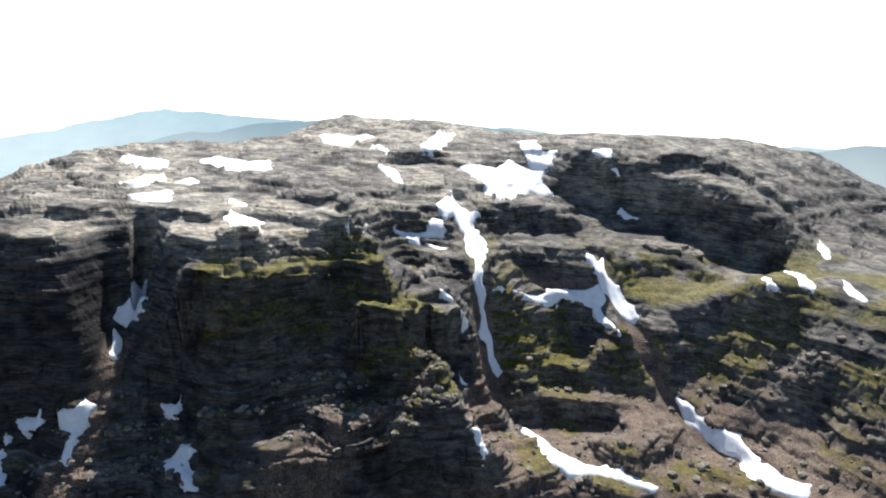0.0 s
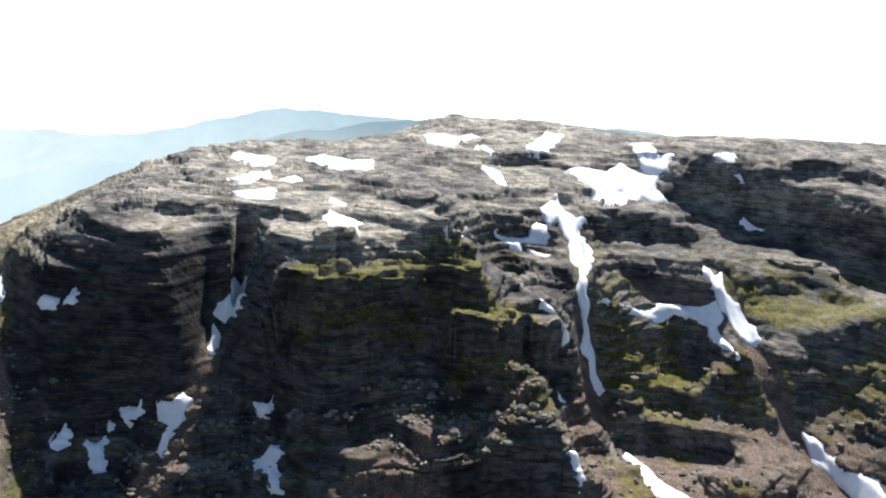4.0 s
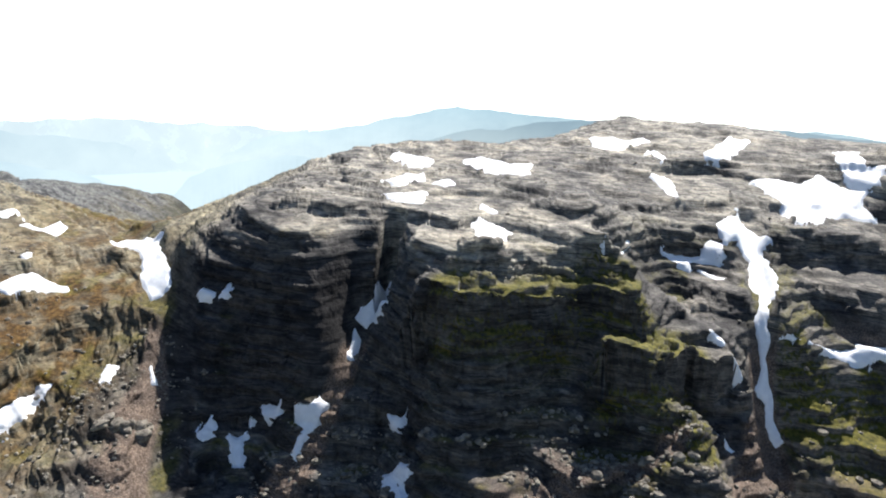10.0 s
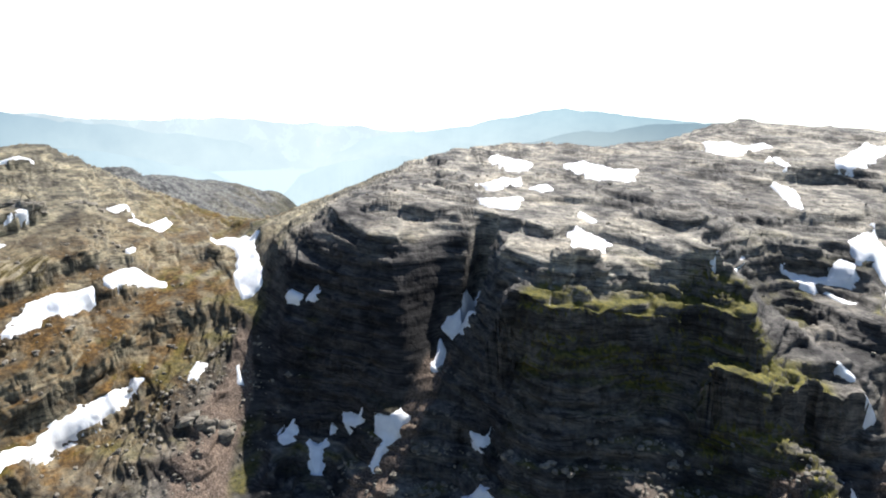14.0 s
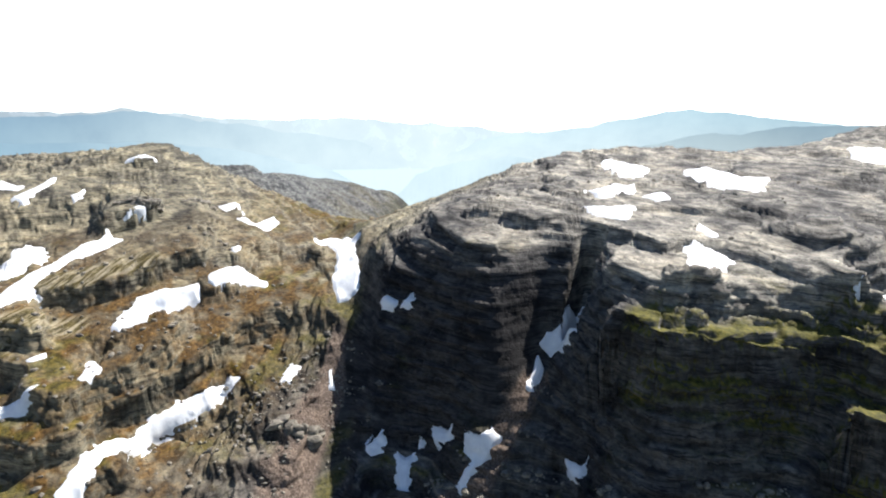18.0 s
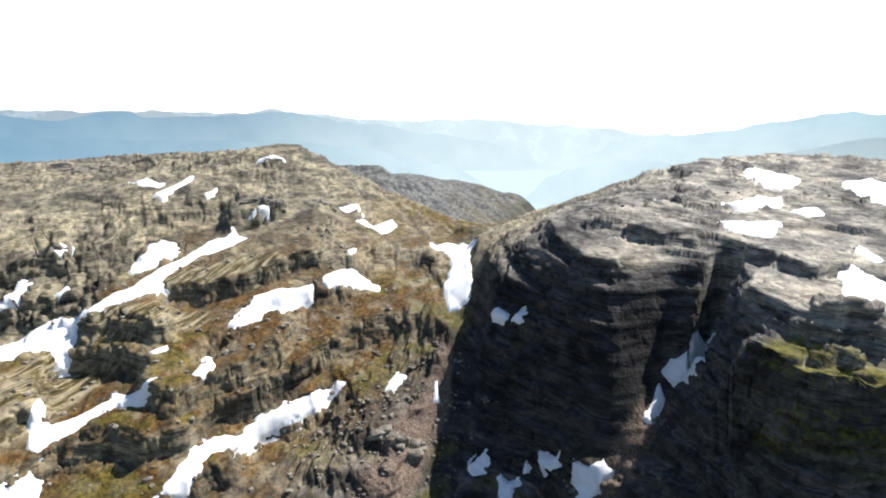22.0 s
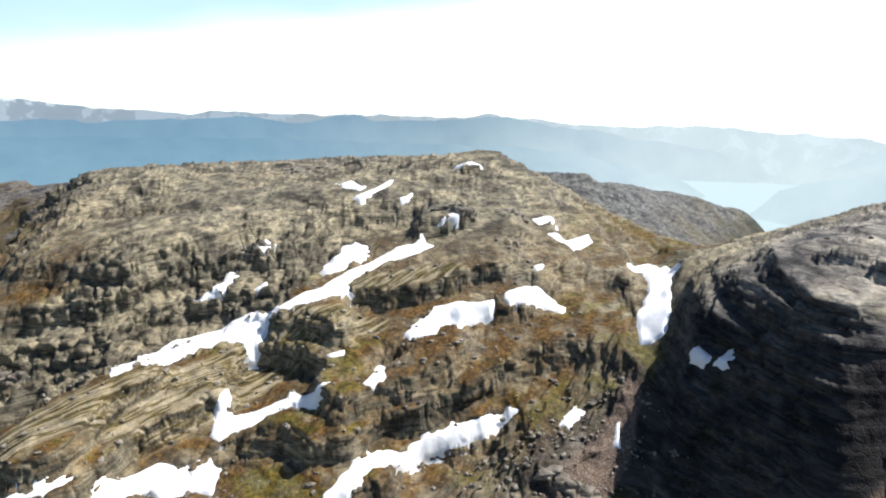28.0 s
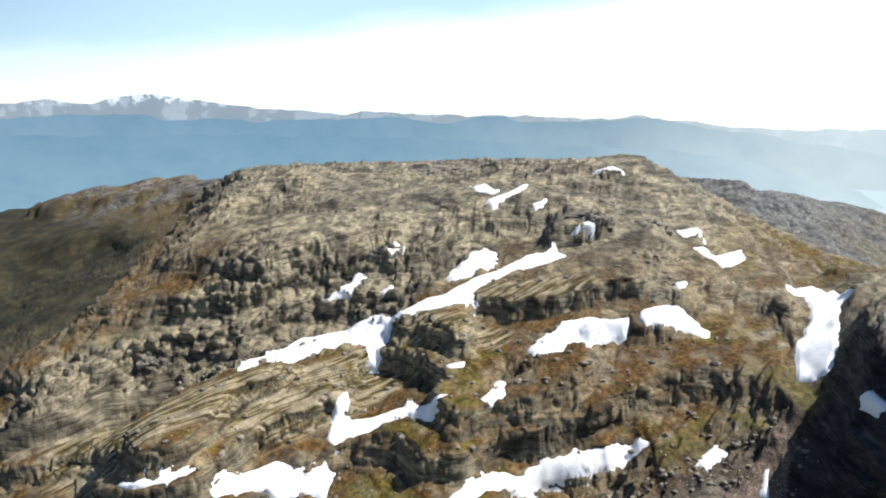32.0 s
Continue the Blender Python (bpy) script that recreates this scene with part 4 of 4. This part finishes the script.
snow('sunlit long field of old white snow on bare rock', (36.7, 290.6), (41.7, 288.4), (49.0, 269.6), (59.2, 265.0), (74.4, 258.5), (78.2, 254.5), (88.6, 250.4), (85.5, 247.3), (73.2, 253.1), (64.8, 257.0), (50.6, 256.9), (44.6, 259.7))
snow('sunlit patch of old white snow on bare rock', (11.6, 249.5), (14.7, 252.5), (17.8, 246.1), (15.7, 243.9), (13.1, 246.6))
snow('sunlit patch of old white snow on bare rock', (247.6, 440.6), (247.3, 432.0), (216.9, 371.6), (213.1, 369.8), (216.3, 383.6))
snow('sunlit patch of old white snow on bare rock', (166.4, 345.3), (167.6, 331.1), (167.7, 327.7), (162.7, 332.1))
snow('sunlit patch of old white snow on bare rock', (190.5, 370.6), (190.6, 359.7), (186.8, 328.7), (182.6, 324.0), (176.8, 326.8))
snow('sunlit patch of old white snow on bare rock', (203.2, 341.6), (201.6, 323.9), (201.4, 308.8), (198.3, 308.2), (195.7, 318.0))
snow('sunlit patch of old white snow on bare rock', (-43.5, 302.3), (-38.1, 350.9), (-38.6, 341.8), (-42.4, 302.9))
snow('shaded bluish snow in the narrow slot', (-130.4, 290.1), (-124.1, 269.9), (-133.3, 270.7), (-136.2, 269.4), (-135.4, 273.0), (-131.7, 277.2), (-131.8, 282.2), lift=0.3)
snow('shaded bluish snow in the narrow slot', (-135.3, 267.3), (-132.4, 266.1), (-130.1, 257.3), (-132.4, 255.9), lift=0.3)
snow('shaded bluish patch of snow on the dark cliff', (-161.2, 237.1), (-150.7, 237.4), (-151.7, 234.4), (-156.1, 234.0), (-159.2, 234.4))
snow('shaded bluish patch of snow on the dark cliff', (-144.4, 235.9), (-137.8, 236.3), (-135.7, 240.5), (-132.5, 241.1), (-133.9, 235.0), (-135.8, 229.6), (-136.5, 224.3), (-139.6, 226.7), (-137.6, 231.2), (-142.3, 233.1))
snow('shaded bluish patch of snow on the dark cliff', (-110.3, 247.5), (-102.9, 247.8), (-103.2, 244.5), (-107.7, 245.4))
snow('shaded bluish patch of snow on the dark cliff', (-104.4, 231.2), (-96.3, 231.6), (-90.7, 228.4), (-92.0, 224.3), (-86.6, 215.9), (-91.7, 217.0), (-95.0, 222.8), (-100.8, 224.5))
snow('shaded bluish patch of snow on the dark cliff', (-2.8, 317.0), (4.5, 313.8), (2.9, 312.3), (-1.4, 313.7))
snow('shaded bluish patch of snow on the dark cliff', (7.6, 307.3), (12.9, 310.3), (10.1, 307.6))
snow('shaded bluish patch of snow on the dark cliff', (5.6, 293.3), (12.2, 294.6), (10.5, 291.1))
snow('shaded bluish patch of snow on the dark cliff', (-179.5, 219.3), (-175.4, 225.9), (-171.9, 226.0), (-173.6, 218.2))
snow('shaded bluish patch of snow on the dark cliff', (-169.4, 226.6), (-164.5, 226.6), (-162.8, 233.1), (-161.3, 232.8), (-160.8, 226.2), (-156.7, 219.2), (-157.9, 217.2), (-162.4, 219.7))
snow('shaded bluish patch of snow on the dark cliff', (-203.5, 251.5), (-193.0, 251.7), (-192.9, 249.6), (-198.5, 249.1))
snow('shaded bluish patch of snow on the dark cliff', (-190.2, 250.1), (-189.1, 254.0), (-184.6, 254.1), (-185.7, 250.2))
snow('bright long field of old snow along a mossy ledge', (-290.5, 286.3), (-309.6, 312.7), (-261.6, 292.4), (-256.0, 284.4), (-229.8, 264.3), (-219.8, 255.3), (-221.3, 250.4), (-224.5, 246.2), (-239.0, 255.8), (-254.5, 272.2), (-285.2, 291.5))
snow('bright long field of old snow along a mossy ledge', (-269.9, 63.1), (-296.5, 61.0), (-302.4, 71.1), (-315.8, 82.7), (-312.9, 91.9), (-313.8, 103.7), (-313.9, 112.6), (-300.8, 126.6), (-303.1, 143.1), (-312.5, 155.0), (-317.8, 169.1), (-325.2, 182.2), (-327.8, 197.2), (-317.2, 200.3), (-314.3, 175.9), (-307.1, 161.0), (-300.4, 153.1), (-296.3, 156.7), (-293.2, 138.6), (-293.1, 127.5), (-298.1, 120.3), (-289.8, 116.6), (-287.2, 115.2), (-287.5, 110.5), (-294.1, 108.8), (-297.4, 96.1), (-295.0, 82.3), (-272.2, 70.7))
snow('bright patch of old snow along a mossy ledge', (-320.5, 145.7), (-339.7, 156.3), (-354.8, 169.6), (-341.9, 172.6), (-322.3, 167.8), (-317.4, 156.2), (-314.4, 149.2))
snow('bright patch of old snow along a mossy ledge', (-266.2, 167.4), (-279.2, 185.5), (-278.3, 196.7), (-272.9, 209.4), (-267.4, 206.4), (-268.7, 195.0), (-257.1, 178.2), (-260.2, 169.9))
snow('bright patch of old snow along a mossy ledge', (-273.3, 213.1), (-274.1, 224.6), (-268.0, 232.6), (-261.6, 237.2), (-256.5, 232.9), (-264.2, 227.6), (-266.1, 213.5))
snow('bright long field of old snow along a mossy ledge', (-213.2, 123.9), (-221.4, 136.3), (-228.4, 147.9), (-226.6, 155.3), (-230.0, 164.9), (-230.5, 173.7), (-228.5, 184.1), (-232.0, 198.6), (-227.6, 198.5), (-224.5, 184.4), (-225.0, 175.7), (-226.9, 163.5), (-224.0, 156.2), (-217.0, 140.6), (-211.7, 133.7))
snow('bright long field of old snow along a mossy ledge', (-250.2, 94.7), (-258.6, 97.2), (-267.9, 102.4), (-264.2, 103.6), (-257.5, 99.9), (-257.0, 108.5), (-257.5, 122.0), (-262.1, 123.9), (-247.5, 130.2), (-244.7, 138.0), (-244.4, 128.7), (-250.6, 122.7), (-250.5, 111.3), (-249.1, 102.0), (-246.9, 98.2))
snow('bright long field of old snow along a mossy ledge', (-229.2, 60.8), (-235.9, 64.9), (-240.5, 72.6), (-243.6, 80.3), (-239.8, 84.7), (-241.5, 89.9), (-244.0, 95.0), (-241.7, 97.4), (-232.5, 95.0), (-237.0, 88.0), (-234.0, 81.2))
snow('bright patch of old snow along a mossy ledge', (-231.9, 33.0), (-232.7, 34.9), (-229.3, 44.9), (-230.2, 49.7), (-233.0, 57.2), (-231.7, 59.3), (-227.5, 50.1), (-227.8, 40.2))
snow('bright patch of old snow along a mossy ledge', (-240.4, 146.1), (-254.1, 156.6), (-240.2, 154.9), (-237.9, 148.5))
snow('bright patch of old snow along a mossy ledge', (-212.0, 206.2), (-216.9, 215.7), (-212.5, 218.3), (-208.8, 209.5))
snow('bright patch of old snow along a mossy ledge', (-344.2, 262.2), (-344.2, 274.0), (-339.2, 275.5), (-333.6, 261.1))
snow('bright patch of old snow along a mossy ledge', (-321.2, 258.7), (-330.3, 289.5), (-319.6, 285.3), (-311.4, 272.4), (-305.7, 258.8))
snow('bright patch of old snow along a mossy ledge', (-286.0, 233.2), (-286.7, 238.6), (-278.9, 236.3), (-279.8, 231.9))
snow('bright patch of old snow along a mossy ledge', (-329.3, 203.7), (-331.2, 212.0), (-334.5, 226.2), (-329.0, 215.4))
snow('bright patch of old snow along a mossy ledge', (-348.0, 119.3), (-355.9, 126.3), (-349.0, 131.2), (-343.1, 124.3))
snow('bright patch of old snow along a mossy ledge', (-328.9, 91.9), (-331.2, 99.2), (-342.0, 108.3), (-340.8, 113.2), (-328.7, 104.5), (-327.5, 95.3))
snow('bright patch of old snow along a mossy ledge', (-324.7, 115.7), (-329.5, 124.3), (-320.1, 123.4), (-319.4, 118.2))
snow('bright patch of old snow along a mossy ledge', (-474.2, 182.9), (-422.2, 185.9), (-409.8, 190.6), (-407.3, 183.7), (-419.8, 177.1))
snow('bright patch of old snow along a mossy ledge', (-399.9, 179.6), (-405.1, 191.3), (-417.0, 207.3), (-410.3, 206.2), (-396.1, 191.3), (-380.6, 178.9))
snow('bright patch of old snow along a mossy ledge', (-416.1, 245.2), (-415.0, 257.0), (-403.4, 260.2))
snow('bright patch of old snow along a mossy ledge', (-375.8, 198.6), (-380.8, 208.3), (-375.5, 206.8), (-373.0, 199.3))
snow('bright patch of old snow along a mossy ledge', (-264.7, 137.9), (-264.8, 144.7), (-261.8, 143.5), (-262.3, 138.8))
snow('bright patch of old snow along a mossy ledge', (-206.8, 225.7), (-206.2, 228.0), (-199.9, 223.8), (-201.3, 222.5))
snow('bright patch of old snow along a mossy ledge', (-264.4, 138.1), (-264.7, 144.3), (-262.4, 143.6), (-263.1, 138.3))


# ---- rock outcrops: stacked, tilted slabs of gneiss ----
def rock_material():
    m, n, l, p = material("outcrop_gneiss")
    co = n.new("ShaderNodeTexCoord").outputs["Object"]
    st = n.new("ShaderNodeMapping")
    st.inputs["Scale"].default_value = (0.2, 0.2, 0.6)
    l.new(co, st.inputs["Vector"])
    bands, fine = noise_tex(n, l, 1.0, 6, st.outputs[0], 0.65), noise_tex(n, l, 0.9, 6, co, 0.65)
    c = colours(n, l, bands, [(0.32, (0.075, 0.068, 0.06)), (0.48, (0.19, 0.17, 0.14)), (0.58, (0.30, 0.27, 0.22)), (0.68, (0.13, 0.12, 0.105))])
    c = mixed(n, l, 0.6, c, colours(n, l, fine, [(0.3, (0.4, 0.4, 0.4)), (0.65, (1.25, 1.22, 1.15))]), "MULTIPLY")
    l.new(c, p.inputs["Base Color"])
    p.inputs["Roughness"].default_value = 0.88
    relief(n, l, p, fine, 0.9, 0.8)
    return m


M_ROCK = rock_material()


def slab(rng, long, deep, thick):
    """One jointed block of gneiss: flat faces, broken corners, a stepped top."""
    bm = bmesh.new()
    pts = []
    for k in range(26):
        p = Vector((rng.uniform(-1, 1), rng.uniform(-1, 1), rng.uniform(-1, 1)))
        m = max(abs(p.x), abs(p.y), abs(p.z))
        p = p * (rng.uniform(0.86, 1.0) / m)
        p.x += 0.22 * p.z
        pts.append(bm.verts.new((p.x * long / 2, p.y * deep / 2, p.z * thick / 2)))
    bmesh.ops.convex_hull(bm, input=pts)
    loose = [v for v in bm.verts if not v.link_faces]
    bmesh.ops.delete(bm, geom=loose, context="VERTS")
    bmesh.ops.dissolve_limit(bm, angle_limit=0.14, verts=list(bm.verts), edges=list(bm.edges))
    bmesh.ops.bevel(bm, geom=list(bm.edges), offset=0.05 * thick, segments=1, affect="EDGES")
    return bm


def part(name, bm, mat, parent, label=""):
    me = bpy.data.meshes.new(name)
    bm.to_mesh(me)
    bm.free()
    me.materials.append(mat)
    ob = new(name, me)
    ob.parent = parent
    return tagged(ob, label) if label else ob


def outcrop(x, y, turn, long, high, seed):
    rng = random.Random(1000 + seed)
    west = x < -195
    long, high = long * 0.8, high * 0.62
    base = new("rock_outcrop")
    level = float(height(x, y))
    base.matrix_world = pose(x, y, level, 0, 0, turn)
    tagged(base, "dark fractured crag of jointed gneiss blocks on the mossy hill" if west else "grey crag of jointed gneiss blocks on the bare massif", "rock", group="rock outcrops")
    count = int(8 + long / 4)
    c, s = math.cos(math.radians(turn)), math.sin(math.radians(turn))
    lean, dip = rng.uniform(-8, 8), rng.uniform(4, 14)
    for k in range(count):
        u = (k - (count - 1) / 2) / count * long + rng.uniform(-0.05, 0.05) * long
        v = rng.uniform(-0.04, 0.26) * long
        gx, gy = x + u * c - v * s, y + u * s + v * c
        mid = 1 - 0.6 * abs(2 * k / (count - 1) - 1) ** 2
        size = rng.uniform(0.2, 0.38) * long
        tall = 1.3 * high * rng.uniform(0.55, 1.1) * mid
        ob = part("ledge" if size > 2.2 * tall else "block", slab(rng, size, size * rng.uniform(0.5, 0.9), tall), M_ROCK, base)
        ob.matrix_basis = pose(u, v, float(height(gx, gy)) - level - 0.2 * tall, dip + rng.uniform(-5, 5), lean + rng.uniform(-6, 6), rng.uniform(-25, 25))
for n, (x, y, turn, long, high) in enumerate([
    (133.1, 396.3, -19.0, 42.5, 10.6),
    (-334, 214, 69.0, 26.0, 10.6),
    (-340, 250, 65.0, 20.0, 6.4),
    (-192.7, 200.2, 55.0, 23.4, 9.0),
    (-347, 121, 88.0, 20.0, 14.0),
    (-312, 24, 80.0, 18.0, 10.0),
    (-539.7, 175.2, 82.0, 38.1, 8.5),
]):
    outcrop(x, y, turn, long, high, n)


# ---- boulders ----
M_STONE = rock_material()


def stone(rng, size):
    bm = bmesh.new()
    bmesh.ops.create_icosphere(bm, subdivisions=1, radius=1)
    sx, sy, sz = rng.uniform(0.8, 1.4), rng.uniform(0.7, 1.1), rng.uniform(0.5, 0.9)
    for v in bm.verts:
        k = size * rng.uniform(0.75, 1.15)
        v.co = Vector((v.co.x * sx * k, v.co.y * sy * k, v.co.z * sz * k))
    return bm


stones = random.Random(7)
SHAPES = []
for k in range(10):
    bm = stone(stones, 1.0)
    me = bpy.data.meshes.new("boulder")
    bm.to_mesh(me)
    bm.free()
    me.materials.append(M_STONE)
    SHAPES.append(me)


def scatter(count, zone, low, small, big, power):
    """Places for stones inside a plan zone, below a height."""
    found = []
    x0, x1, y0, y1 = zone
    px, py = np.array([stones.uniform(x0, x1) for _ in range(count * 4)]), np.array([stones.uniform(y0, y1) for _ in range(count * 4)])
    pz = height(px, py)
    for x, y, z in zip(px, py, pz):
        if z < low and len(found) < count and NORMAL[grid_index(x, y)][2] > 0.72:
            found.append((x, y, z, small + (big - small) * stones.random() ** power))
    return found


ZONES = [(700, (-40, 190, 232, 330), -104, 0.4, 1.7, 3), (400, (-150, -90, 205, 262), -98, 0.35, 1.3, 3), (500, (-95, 20, 232, 275), -108, 0.4, 1.6, 3),
         (900, (-310, -195, 30, 240), -60, 0.3, 1.5, 3), (350, (-215, -180, 170, 240), -85, 0.35, 1.3, 3), (260, (-250, 60, 300, 470), 0, 0.35, 1.2, 3)]
verts, faces = [], []
big = []
for count, zone, low, small, large, power in ZONES:
    for x, y, z, size in scatter(count, zone, low, small, large, power):
        if size > 0.78 * large and len(big) < 110:
            big.append((x, y, z, size * 1.5))
            continue
        src = SHAPES[stones.randrange(10)]
        m = pose(x, y, z + 0.15 * size, 0, 0, stones.uniform(0, 360)) @ Matrix.Scale(size, 4)
        off = len(verts)
        verts += [tuple(m @ v.co) for v in src.vertices]
        faces += [tuple(off + i for i in f.vertices) for f in src.polygons]
me = bpy.data.meshes.new("scree_stones")
me.from_pydata(verts, [], faces)
me.materials.append(M_STONE)
tagged(new("scree_stones", me), "loose grey and tan stones strewn over the scree", "stones", kind="stuff")
for x, y, z, size in big:
    ob = new("boulder", SHAPES[stones.randrange(10)])
    ob.matrix_world = pose(x, y, z + 0.2 * size, 0, 0, stones.uniform(0, 360)) @ Matrix.Scale(size, 4)
    tagged(ob, "weathered grey boulder resting on the slope", "boulder", group="boulders on the slopes")


# ---- the small rock pool on the western hill ----
def rock_pool(x, y, long, wide, turn):
    rng = random.Random(5)
    bm = bmesh.new()
    rim = []
    for i in range(28):
        a = 2 * math.pi * i / 28
        k = 1 + 0.18 * math.sin(3 * a + 1) + rng.uniform(-0.06, 0.06)
        rim.append(bm.verts.new((math.cos(a) * long / 2 * k, math.sin(a) * wide / 2 * k, 0)))
    bm.faces.new(rim)
    low = bmesh.ops.extrude_face_region(bm, geom=list(bm.faces))["geom"]
    for v in low:
        if isinstance(v, bmesh.types.BMVert):
            v.co.z -= 2.5
    bmesh.ops.recalc_face_normals(bm, faces=list(bm.faces))
    me = bpy.data.meshes.new("tarn")
    bm.to_mesh(me)
    bm.free()
    m, n, l, p = material("tarn_water")
    p.inputs["Base Color"].default_value, p.inputs["Roughness"].default_value = (0.02, 0.035, 0.05, 1), 0.06
    me.materials.append(m)
    ob = new("tarn", me)
    ob.matrix_world = pose(x, y, min(float(height(x + dx, y + dy)) for dx in (-4, 0, 4) for dy in (-4, 0, 4)) + 0.5, 0, 0, turn)
    return tagged(ob, "small dark blue pool in a hollow of the rock", "pool")


rock_pool(-352, 56, 12, 6, 60)
